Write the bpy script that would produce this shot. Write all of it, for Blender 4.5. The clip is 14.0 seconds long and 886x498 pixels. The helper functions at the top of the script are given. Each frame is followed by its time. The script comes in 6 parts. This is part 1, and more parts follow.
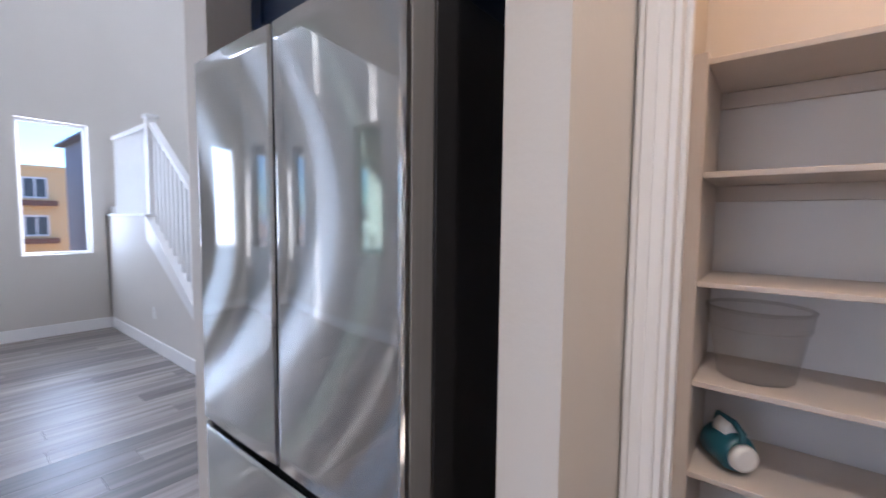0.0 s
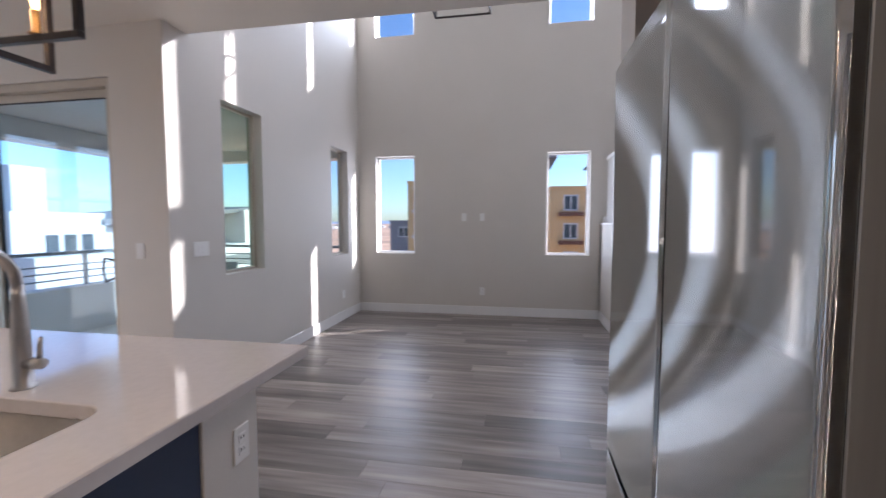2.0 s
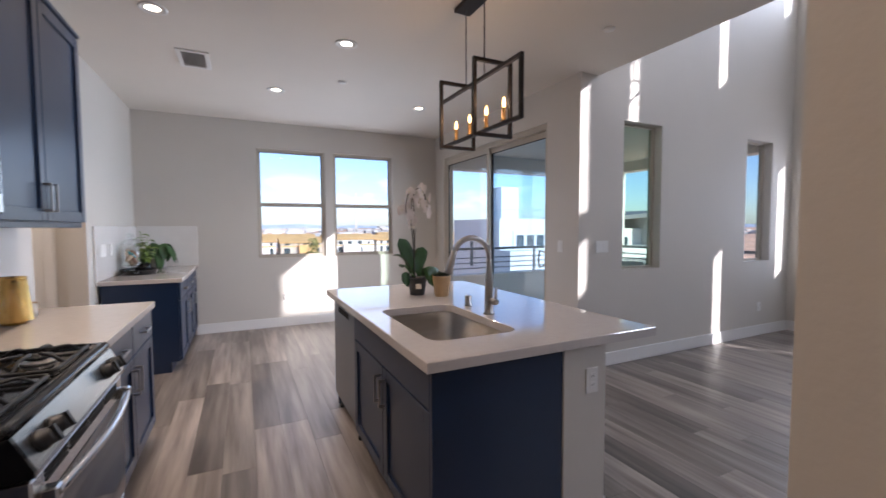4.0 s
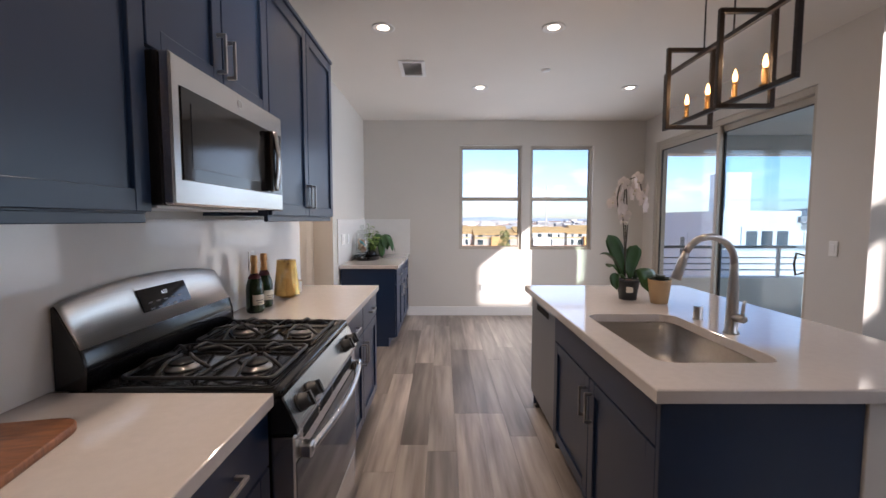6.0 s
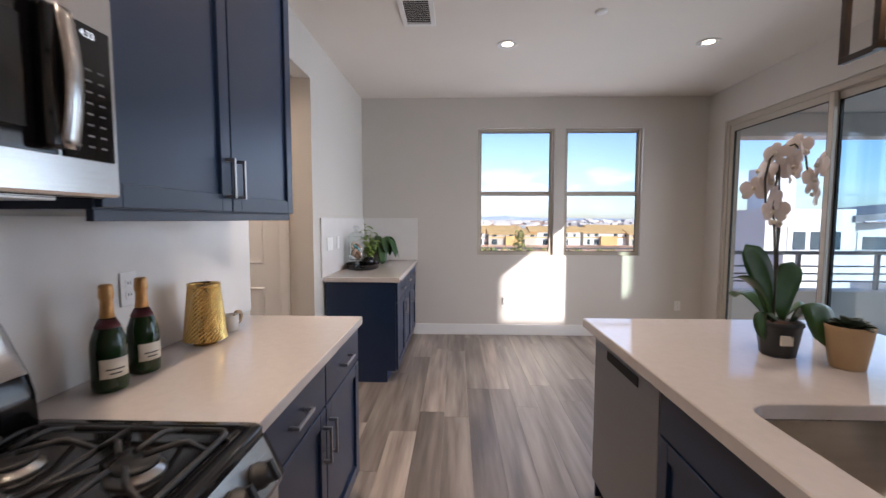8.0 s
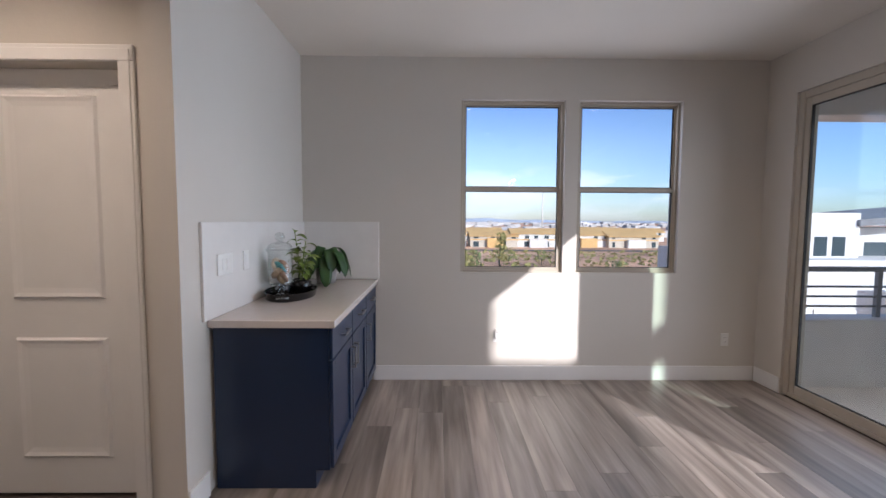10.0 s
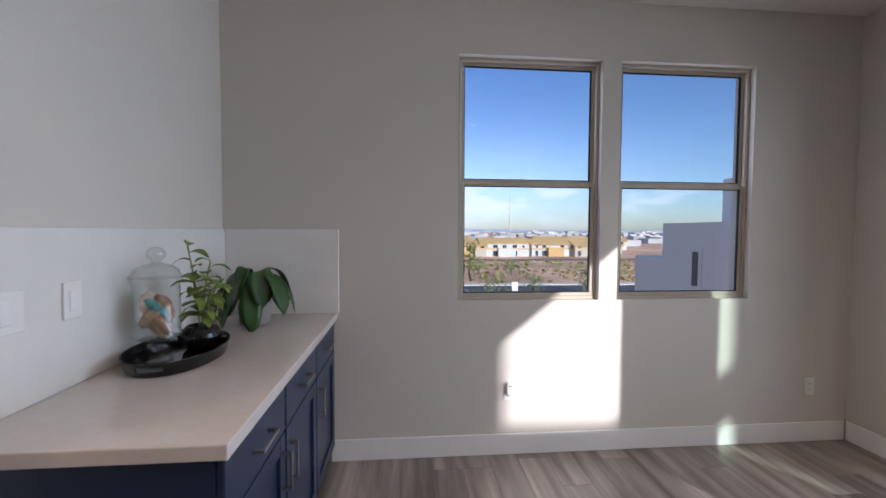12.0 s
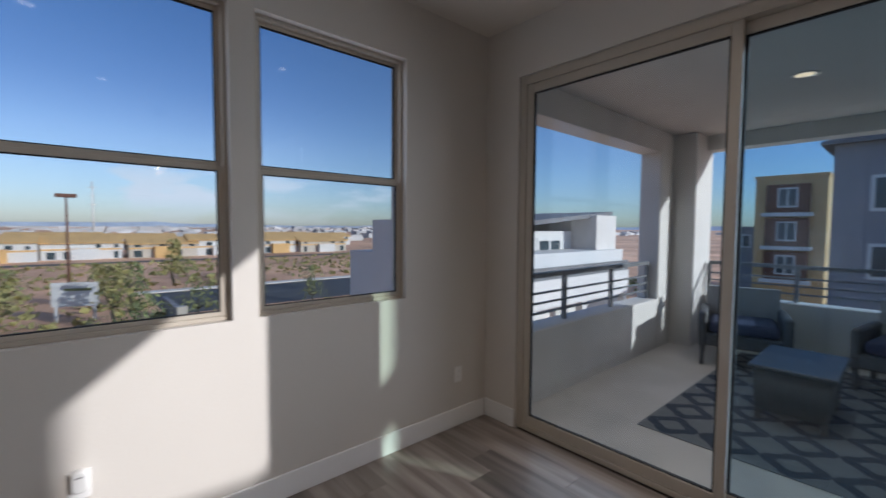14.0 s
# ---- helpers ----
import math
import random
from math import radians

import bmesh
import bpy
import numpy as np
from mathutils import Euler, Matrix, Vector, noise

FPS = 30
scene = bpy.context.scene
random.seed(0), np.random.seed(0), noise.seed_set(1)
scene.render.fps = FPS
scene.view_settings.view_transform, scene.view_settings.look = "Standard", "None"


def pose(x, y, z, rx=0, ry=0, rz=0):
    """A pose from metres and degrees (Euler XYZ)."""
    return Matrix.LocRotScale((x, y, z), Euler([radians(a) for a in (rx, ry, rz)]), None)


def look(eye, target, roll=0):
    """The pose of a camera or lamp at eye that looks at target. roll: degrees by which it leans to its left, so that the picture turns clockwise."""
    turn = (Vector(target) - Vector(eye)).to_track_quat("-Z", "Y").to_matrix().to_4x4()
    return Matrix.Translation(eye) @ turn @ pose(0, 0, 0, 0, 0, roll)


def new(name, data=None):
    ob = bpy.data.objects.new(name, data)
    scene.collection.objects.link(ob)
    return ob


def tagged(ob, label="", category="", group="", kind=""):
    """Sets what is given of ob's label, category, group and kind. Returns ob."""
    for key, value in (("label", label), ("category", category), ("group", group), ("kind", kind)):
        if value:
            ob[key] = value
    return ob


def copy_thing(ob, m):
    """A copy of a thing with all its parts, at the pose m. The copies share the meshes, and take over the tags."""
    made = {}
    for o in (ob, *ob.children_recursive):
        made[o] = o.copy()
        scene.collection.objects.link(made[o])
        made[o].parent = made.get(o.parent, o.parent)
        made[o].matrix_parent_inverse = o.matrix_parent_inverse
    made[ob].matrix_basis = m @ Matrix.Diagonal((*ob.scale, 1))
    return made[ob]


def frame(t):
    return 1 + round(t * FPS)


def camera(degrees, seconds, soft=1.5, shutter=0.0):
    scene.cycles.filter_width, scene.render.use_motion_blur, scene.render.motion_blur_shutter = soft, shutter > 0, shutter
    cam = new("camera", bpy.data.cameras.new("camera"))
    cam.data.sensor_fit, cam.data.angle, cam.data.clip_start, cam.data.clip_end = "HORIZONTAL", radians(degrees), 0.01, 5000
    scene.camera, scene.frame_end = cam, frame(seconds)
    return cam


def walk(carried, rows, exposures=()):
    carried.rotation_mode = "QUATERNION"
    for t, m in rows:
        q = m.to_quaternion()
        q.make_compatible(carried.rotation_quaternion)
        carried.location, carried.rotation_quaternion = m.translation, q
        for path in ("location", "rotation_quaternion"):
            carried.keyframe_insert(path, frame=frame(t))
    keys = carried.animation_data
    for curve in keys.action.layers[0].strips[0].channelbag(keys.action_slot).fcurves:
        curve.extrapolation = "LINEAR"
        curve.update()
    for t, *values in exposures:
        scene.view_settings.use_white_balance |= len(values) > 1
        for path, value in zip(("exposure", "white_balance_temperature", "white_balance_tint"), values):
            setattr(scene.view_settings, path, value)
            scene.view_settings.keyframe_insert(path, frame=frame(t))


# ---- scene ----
cam = camera(93.6, 14.0, shutter=0.3)
PATH = [
    (0, (0.061, -0.303, 1.381), (-1.185, 1.255, 1.24), 0.6),
    (0.5, (0.082, -0.306, 1.385), (-1.511, 0.894, 1.241), 0.4),
    (1, (0.036, -0.28, 1.372), (-1.82, 0.449, 1.23), 0.2),
    (1.5, (-0.029, -0.191, 1.397), (-2.015, -0.001, 1.264), 0.1),
    (2, (-0.036, -0.048, 1.406), (-2.0, -0.402, 1.282), -0.0),
    (2.5, (0.034, 0.114, 1.4), (-1.768, -0.746, 1.287), -0.2),
    (3, (0.172, 0.232, 1.396), (-1.364, -1.044, 1.287), -0.2),
    (3.5, (0.219, 0.349, 1.394), (-0.989, -1.241, 1.288), -0.2),
    (4, (0.217, 0.462, 1.398), (-0.65, -1.337, 1.293), -0.2),
    (6.5, (0.272, 0.167, 1.412), (0.335, -1.827, 1.271), 0.1),
    (7, (0.267, -0.114, 1.398), (0.345, -2.107, 1.252), 0.1),
    (7.5, (0.252, -0.434, 1.395), (0.327, -2.428, 1.255), 0.1),
    (8, (0.275, -0.76, 1.408), (0.338, -2.754, 1.266), 0.1),
    (10.5, (0.216, -2.423, 1.432), (0.172, -4.418, 1.306), 0.3),
    (11, (0.272, -2.717, 1.423), (0.208, -4.713, 1.309), 0.2),
    (11.5, (0.349, -3.001, 1.403), (0.238, -4.995, 1.302), 0.3),
    (12, (0.338, -3.245, 1.415), (0.161, -5.235, 1.328), 0.3),
    (12.5, (0.274, -3.419, 1.407), (-0.032, -5.394, 1.325), 0.2),
    (13, (0.177, -3.569, 1.406), (-0.391, -5.485, 1.328), 0.2),
    (13.5, (-0.085, -3.604, 1.428), (-1.0, -5.38, 1.337), 0.1),
    (14, (-0.335, -3.64, 1.434), (-1.656, -5.139, 1.332), 0.4),
]
walk(cam, [(t, look(eye, target, roll)) for t, eye, target, roll in PATH],
     exposures=[(0, 2.0, 5250, 16), (1, 1.62, 5650, 18), (2, 1.25, 5750, 18), (4, 0.92, 5800, 18), (6.5, 0.90, 6000, 18), (8, 0.82, 6000, 18), (10.5, 0.45, 5850, 18), (12.5, 0.36, 5700, 16), (13.5, 0.10, 5300, 14), (14, -0.20, 5750, 14)])

# ---- world, sun, large lights ----
world = bpy.data.worlds.new("sky")
scene.world = world
world.use_nodes = True
wn = world.node_tree
SUN_TO = Vector((0.50, -1.0, -0.405)).normalized()
sky = wn.nodes.new("ShaderNodeTexSky")
sky.sky_type = "NISHITA"
sky.sun_disc = False
sky.sun_elevation = radians(20.6)
sky.sun_rotation = radians(-26)
sky.altitude = 600
wn.nodes["Background"].inputs["Strength"].default_value = 0.13
tc = wn.nodes.new("ShaderNodeTexCoord")
mpg = wn.nodes.new("ShaderNodeMapping")
mpg.inputs["Scale"].default_value = (1.0, 1.0, 3.2)
cl = wn.nodes.new("ShaderNodeTexNoise")
cl.inputs["Scale"].default_value, cl.inputs["Detail"].default_value = 8.5, 9
cr = wn.nodes.new("ShaderNodeValToRGB")
cr.color_ramp.elements[0].position, cr.color_ramp.elements[1].position = 0.49, 0.60
sep = wn.nodes.new("ShaderNodeSeparateXYZ")
band = wn.nodes.new("ShaderNodeValToRGB")
for p, v in ((0.0, 0.1), (0.035, 0.35), (0.06, 0.95), (0.095, 0.7), (0.13, 0.0), (0.5, 0.0)):
    e = band.color_ramp.elements.new(p)
    e.color = (v, v, v, 1)
mulc = wn.nodes.new("ShaderNodeMath")
mulc.operation = "MULTIPLY"
mixc = wn.nodes.new("ShaderNodeMix")
mixc.data_type = "RGBA"
mixc.inputs["B"].default_value = (9.0, 9.2, 9.6, 1)
tint = wn.nodes.new("ShaderNodeMix")
tint.data_type, tint.blend_type = "RGBA", "MULTIPLY"
tint.inputs["Factor"].default_value = 1.0
tint.inputs["B"].default_value = (0.72, 0.95, 1.30, 1)
haze = wn.nodes.new("ShaderNodeValToRGB")
for p, c in ((0.03, (1.12, 1.16, 1.42)), (0.10, (1.26, 1.26, 1.42)), (0.17, (1.24, 1.24, 1.44)), (0.27, (0.92, 1.03, 1.32)), (0.45, (0.64, 0.90, 1.26))):
    e = haze.color_ramp.elements.new(p)
    e.color = (*c, 1)
haze.color_ramp.elements[0].color = (1.12, 1.14, 1.40, 1)
haze.color_ramp.elements[-1].color = (0.72, 0.95, 1.30, 1)
west, deeper, fewer = wn.nodes.new("ShaderNodeMapRange"), wn.nodes.new("ShaderNodeMix"), wn.nodes.new("ShaderNodeMath")
west.inputs["From Min"].default_value, west.inputs["From Max"].default_value = -0.72, -0.28
deeper.data_type = "RGBA"
deeper.inputs["A"].default_value = (0.84, 0.98, 1.20, 1)
fewer.operation = "MULTIPLY"
wn.links.new(sep.outputs["X"], west.inputs["Value"])
wn.links.new(west.outputs[0], deeper.inputs["Factor"])
wn.links.new(haze.outputs[0], deeper.inputs["B"])
wn.links.new(deeper.outputs["Result"], tint.inputs["B"])
wn.links.new(sky.outputs[0], tint.inputs["A"])
wn.links.new(tc.outputs["Generated"], mpg.inputs[0])
wn.links.new(mpg.outputs[0], cl.inputs["Vector"])
wn.links.new(cl.outputs[0], cr.inputs[0])
wn.links.new(tc.outputs["Generated"], sep.inputs[0])
wn.links.new(sep.outputs["Z"], band.inputs[0])
wn.links.new(sep.outputs["Z"], haze.inputs[0])
wn.links.new(cr.outputs[0], mulc.inputs[0])
wn.links.new(band.outputs[0], mulc.inputs[1])
wn.links.new(mulc.outputs[0], fewer.inputs[0])
wn.links.new(west.outputs[0], fewer.inputs[1])
wn.links.new(fewer.outputs[0], mixc.inputs["Factor"])
wn.links.new(tint.outputs["Result"], mixc.inputs["A"])
wn.links.new(mixc.outputs["Result"], wn.nodes["Background"].inputs["Color"])
sun = new("sun", bpy.data.lights.new("sun", "SUN"))
sun.data.energy, sun.data.angle, sun.data.color = 4.8, radians(0.5), (1.0, 0.93, 0.82)
sun.rotation_euler = SUN_TO.to_track_quat("-Z", "Y").to_euler()


def window_light(x, y, z, w, h, aim, watts, color=(0.86, 0.93, 1.0), spread=180):
    """Skylight that enters by a window's opening."""
    lamp = new("sky_light", bpy.data.lights.new("sky_light", "AREA"))
    lamp.data.shape, lamp.data.size, lamp.data.size_y = "RECTANGLE", w, h
    lamp.data.energy, lamp.data.color, lamp.data.spread = watts, color, radians(spread)
    lamp.matrix_world = look((x, y, z), (x + aim[0], y + aim[1], z + aim[2]))
    return lamp


window_light(-0.435, -5.86, 1.73, 0.85, 1.4, (0, 1, 0), 2.5)
window_light(-1.465, -5.86, 1.73, 0.85, 1.4, (0, 1, 0), 2.5)
window_light(-2.79, -4.26, 1.2, 2.3, 2.2, (1, 0, 0), 23, (0.98, 0.97, 0.96), 105)
for wy in (-1.95, 0.665):
    window_light(-6.47, wy, 1.69, 0.55, 1.4, (1, 0, 0), 4.5)
    window_light(-6.47, wy, 4.9, 0.55, 1.2, (1, 0, 0), 17)
window_light(-6.47, 5.6, 5.0, 1.9, 1.6, (1, 0, 0), 120)

# ---- materials ----


def mat(name, color, rough=0.5, metal=0.0, vary=0.06, scale=6.0, bump=0.0, bump_scale=120.0, spec=0.5, stretch=None, coat=0.0):
    m = bpy.data.materials.new(name)
    m.use_nodes = True
    t = m.node_tree
    b = t.nodes["Principled BSDF"]
    b.inputs["Roughness"].default_value, b.inputs["Metallic"].default_value = rough, metal
    b.inputs["Specular IOR Level"].default_value = spec
    b.inputs["Coat Weight"].default_value = coat
    co = t.nodes.new("ShaderNodeTexCoord")
    src = co.outputs["Object"]
    if stretch:
        mp = t.nodes.new("ShaderNodeMapping")
        mp.inputs["Scale"].default_value = stretch
        t.links.new(src, mp.inputs[0])
        src = mp.outputs[0]
    n = t.nodes.new("ShaderNodeTexNoise")
    n.inputs["Scale"].default_value, n.inputs["Detail"].default_value = scale, 6
    t.links.new(src, n.inputs["Vector"])
    r = t.nodes.new("ShaderNodeValToRGB")
    lo, hi = [max(0, c * (1 - vary)) for c in color], [min(1, c * (1 + vary)) for c in color]
    r.color_ramp.elements[0].position, r.color_ramp.elements[1].position = 0.3, 0.7
    r.color_ramp.elements[0].color, r.color_ramp.elements[1].color = (*lo, 1), (*hi, 1)
    t.links.new(n.outputs[0], r.inputs[0])
    t.links.new(r.outputs[0], b.inputs["Base Color"])
    rr = t.nodes.new("ShaderNodeMapRange")
    rr.inputs["To Min"].default_value, rr.inputs["To Max"].default_value = max(0, rough * 0.85), min(1, rough * 1.15)
    t.links.new(n.outputs[0], rr.inputs[0])
    t.links.new(rr.outputs[0], b.inputs["Roughness"])
    if bump:
        n2 = t.nodes.new("ShaderNodeTexNoise")
        n2.inputs["Scale"].default_value, n2.inputs["Detail"].default_value = bump_scale, 3
        t.links.new(src, n2.inputs["Vector"])
        bp = t.nodes.new("ShaderNodeBump")
        bp.inputs["Strength"].default_value, bp.inputs["Distance"].default_value = bump, 0.002
        t.links.new(n2.outputs[0], bp.inputs["Height"])
        t.links.new(bp.outputs[0], b.inputs["Normal"])
    return m


def glow(name, color, strength):
    m = mat(name, color, 0.4)
    b = m.node_tree.nodes["Principled BSDF"]
    b.inputs["Emission Color"].default_value = (*color, 1)
    b.inputs["Emission Strength"].default_value = strength
    return m


def glass(name, color=(1, 1, 1), rough=0.0, thin=True, gloss=0.03, edge=4.0):
    m = bpy.data.materials.new(name)
    m.use_nodes = True
    t = m.node_tree
    if not thin:
        b = t.nodes["Principled BSDF"]
        b.inputs["Base Color"].default_value, b.inputs["Roughness"].default_value = (*color, 1), rough
        b.inputs["Transmission Weight"].default_value, b.inputs["IOR"].default_value = 1.0, 1.45
        return m
    t.nodes.remove(t.nodes["Principled BSDF"])
    tr, gl, mx = t.nodes.new("ShaderNodeBsdfTransparent"), t.nodes.new("ShaderNodeBsdfGlossy"), t.nodes.new("ShaderNodeMixShader")
    lw = t.nodes.new("ShaderNodeLayerWeight")
    lw.inputs["Blend"].default_value = 0.5
    pw, fr = t.nodes.new("ShaderNodeMath"), t.nodes.new("ShaderNodeMath")
    pw.operation, fr.operation = "POWER", "MULTIPLY_ADD"
    pw.inputs[1].default_value = edge
    fr.inputs[1].default_value, fr.inputs[2].default_value = 0.6, gloss
    t.links.new(lw.outputs["Facing"], pw.inputs[0])
    t.links.new(pw.outputs[0], fr.inputs[0])
    tr.inputs["Color"].default_value, gl.inputs["Roughness"].default_value = (*color, 1), rough
    t.links.new(fr.outputs[0], mx.inputs[0])
    t.links.new(tr.outputs[0], mx.inputs[1])
    t.links.new(gl.outputs[0], mx.inputs[2])
    t.links.new(mx.outputs[0], t.nodes["Material Output"].inputs[0])
    return m


def plank_mat(name):
    m = mat(name, (0.25, 0.21, 0.18), 0.38, vary=0.22, scale=2.7, stretch=(6.0, 0.42, 1), bump=0.10, bump_scale=26, spec=0.75)
    t = m.node_tree
    b = t.nodes["Principled BSDF"]
    oi = t.nodes.new("ShaderNodeObjectInfo")
    mp = next(n for n in t.nodes if n.type == "MAPPING")
    sc = t.nodes.new("ShaderNodeVectorMath")
    sc.operation = "MULTIPLY_ADD"
    co = next(n for n in t.nodes if n.type == "TEX_COORD")
    cb = t.nodes.new("ShaderNodeCombineXYZ")
    mu = t.nodes.new("ShaderNodeMath")
    mu.operation = "MULTIPLY"
    mu.inputs[1].default_value = 37.0
    t.links.new(oi.outputs["Random"], mu.inputs[0])
    for i in range(3):
        t.links.new(mu.outputs[0], cb.inputs[i])
    sc.inputs[1].default_value = (1, 1, 1)
    t.links.new(co.outputs["Object"], sc.inputs[0])
    t.links.new(cb.outputs[0], sc.inputs[2])
    t.links.new(sc.outputs[0], mp.inputs[0])
    ramp = next(n for n in t.nodes if n.type == "VALTORGB")
    for e, c in zip(ramp.color_ramp.elements, ((0.140, 0.116, 0.101), (0.362, 0.318, 0.285))):
        e.color = (*c, 1)
    ramp.color_ramp.elements[0].position, ramp.color_ramp.elements[1].position = 0.33, 0.70
    tone = t.nodes.new("ShaderNodeValToRGB")
    for e, c in zip(tone.color_ramp.elements, ((0.56, 0.55, 0.54), (1.24, 1.22, 1.21))):
        e.color = (*c, 1)
    mid = tone.color_ramp.elements.new(0.45)
    mid.color = (0.98, 0.98, 0.98, 1)
    t.links.new(oi.outputs["Random"], tone.inputs[0])
    mx = t.nodes.new("ShaderNodeMix")
    mx.data_type, mx.blend_type = "RGBA", "MULTIPLY"
    mx.inputs["Factor"].default_value = 1.0
    t.links.new(ramp.outputs[0], mx.inputs["A"])
    t.links.new(tone.outputs[0], mx.inputs["B"])
    t.links.new(mx.outputs["Result"], b.inputs["Base Color"])
    return m


M_WALL = mat("greige_paint", (0.615, 0.578, 0.53), 0.6, vary=0.02, scale=1.5, bump=0.25, bump_scale=90)
M_CEIL = mat("ceiling_paint", (0.75, 0.70, 0.635), 0.75, vary=0.02, scale=1.5, bump=0.25, bump_scale=90)
M_TRIM = mat("white_trim_paint", (0.80, 0.79, 0.78), 0.4, vary=0.015)
M_NAVY = mat("navy_lacquer", (0.007, 0.020, 0.056), 0.32, vary=0.06, scale=3, bump=0.02, bump_scale=200, spec=0.62)
M_QUARTZ = mat("white_quartz", (0.58, 0.535, 0.51), 0.07, vary=0.025, scale=40, spec=0.85)
M_SPLASH = mat("white_quartz_slab", (0.76, 0.74, 0.72), 0.07, vary=0.02, scale=9)
M_STEEL = mat("brushed_steel", (0.60, 0.59, 0.58), 0.22, 1.0, vary=0.05, scale=3, stretch=(1, 1, 90), bump=0.03, bump_scale=60)
M_SATIN = mat("satin_steel", (0.78, 0.77, 0.76), 0.42, 1.0, vary=0.05, scale=3, stretch=(1, 1, 90))
M_FRIDGE = mat("fridge_steel", (0.54, 0.535, 0.52), 0.05, 1.0, vary=0.02, scale=2)
ft = M_FRIDGE.node_tree
grain, axes, lean = ft.nodes.new("ShaderNodeCombineXYZ"), ft.nodes.new("ShaderNodeSeparateXYZ"), ft.nodes.new("ShaderNodeMath")
grain.inputs["Z"].default_value = 1.0
lean.operation = "MULTIPLY_ADD"
lean.inputs[1].default_value, lean.inputs[2].default_value = -0.38, 0.38 * 1.30
ft.links.new(next(n for n in ft.nodes if n.type == "TEX_COORD").outputs["Object"], axes.inputs[0])
ft.links.new(axes.outputs["Z"], lean.inputs[0])
ft.links.new(lean.outputs[0], grain.inputs["X"])
brushed, two = ft.nodes.new("ShaderNodeBsdfAnisotropic"), ft.nodes.new("ShaderNodeMixShader")
brushed.inputs["Color"].default_value = (0.60, 0.595, 0.58, 1)
brushed.inputs["Roughness"].default_value, brushed.inputs["Anisotropy"].default_value = 0.28, -0.93
two.inputs[0].default_value = 0.66
ft.links.new(grain.outputs[0], brushed.inputs["Tangent"])
ft.links.new(ft.nodes["Principled BSDF"].outputs[0], two.inputs[1])
ft.links.new(brushed.outputs[0], two.inputs[2])
ft.links.new(two.outputs[0], ft.nodes["Material Output"].inputs[0])
M_NICKEL = mat("brushed_nickel", (0.50, 0.48, 0.46), 0.3, 1.0, vary=0.04, scale=30)
M_BLACK = mat("black_enamel", (0.008, 0.008, 0.009), 0.12, vary=0.1)
M_IRON = mat("cast_iron", (0.018, 0.018, 0.019), 0.45, vary=0.15, scale=40, bump=0.2, bump_scale=300)
M_BGLASS = mat("black_glass", (0.006, 0.006, 0.007), 0.05, vary=0.05)
M_FSIDE = mat("fridge_side_grey", (0.020, 0.020, 0.022), 0.35, vary=0.06, scale=20, bump=0.1, bump_scale=400)
M_FEDGE = mat("grey_door_edge", (0.30, 0.295, 0.29), 0.40, 0.45, vary=0.05, scale=12, stretch=(1, 8, 0.3))
M_BRONZE = mat("dark_bronze", (0.035, 0.026, 0.022), 0.42, 0.6, vary=0.15, scale=12)
M_TAN = mat("tan_vinyl", (0.47, 0.42, 0.35), 0.45, vary=0.03)
M_FLOORBASE = mat("subfloor", (0.10, 0.085, 0.075), 0.8)
M_PLANK = plank_mat("grey_oak_vinyl")
M_PLATE = mat("white_plastic", (0.78, 0.77, 0.75), 0.35, vary=0.01)
M_DARK = mat("dark_gap", (0.01, 0.01, 0.01), 0.8)
M_GLASS = glass("window_glass", (0.80, 0.835, 0.84))
M_SLGLASS = glass("tinted_glass", (0.87, 0.92, 0.94))
M_SLGLASS2 = glass("doubled_tinted_glass", (0.70, 0.83, 0.90), gloss=0.05)
M_GREENGLASS = glass("green_glass", (0.74, 0.85, 0.79))
M_GOLD = mat("hammered_gold", (0.72, 0.47, 0.16), 0.22, 1.0, vary=0.1, scale=30)
M_BULB = glow("lamp_flame", (1.0, 0.48, 0.15), 6)
M_CAN = glow("downlight_lens", (1.0, 0.83, 0.62), 4)
M_CANB = glow("balcony_lens", (1.0, 0.62, 0.34), 1.6)
M_STUCCO = mat("stucco", (0.68, 0.65, 0.61), 0.85, vary=0.05, scale=3, bump=0.4, bump_scale=60)
M_CONC = mat("concrete", (0.66, 0.62, 0.57), 0.55, vary=0.1, scale=2.5, bump=0.2, bump_scale=40)

# ---- mesh helpers ----


def bx(bm, x0, y0, z0, x1, y1, z1, bevel=0.0, seg=1):
    vs = [bm.verts.new((x, y, z)) for z in (z0, z1) for y in (y0, y1) for x in (x0, x1)]
    fs = [bm.faces.new([vs[i] for i in f]) for f in ((0, 2, 3, 1), (4, 5, 7, 6), (0, 1, 5, 4), (2, 6, 7, 3), (0, 4, 6, 2), (1, 3, 7, 5))]
    if bevel:
        es = list({e for f in fs for e in f.edges})
        bmesh.ops.bevel(bm, geom=es, offset=bevel, segments=seg, affect="EDGES", profile=0.5)
    return bm


def box(x0, y0, z0, x1, y1, z1, bevel=0.0, seg=1):
    return bx(bmesh.new(), min(x0, x1), min(y0, y1), min(z0, z1), max(x0, x1), max(y0, y1), max(z0, z1), bevel, seg)


def rings(bm, loops, cap0=True, cap1=True, smooth=True):
    """Skin closed loops of equal length."""
    vv = [[bm.verts.new(p) for p in lp] for lp in loops]
    n = len(vv[0])
    for a, b in zip(vv, vv[1:]):
        for i in range(n):
            f = bm.faces.new((a[i], a[(i + 1) % n], b[(i + 1) % n], b[i]))
            f.smooth = smooth
    if cap0:
        bm.faces.new(list(reversed(vv[0])))
    if cap1:
        bm.faces.new(vv[-1])
    return bm


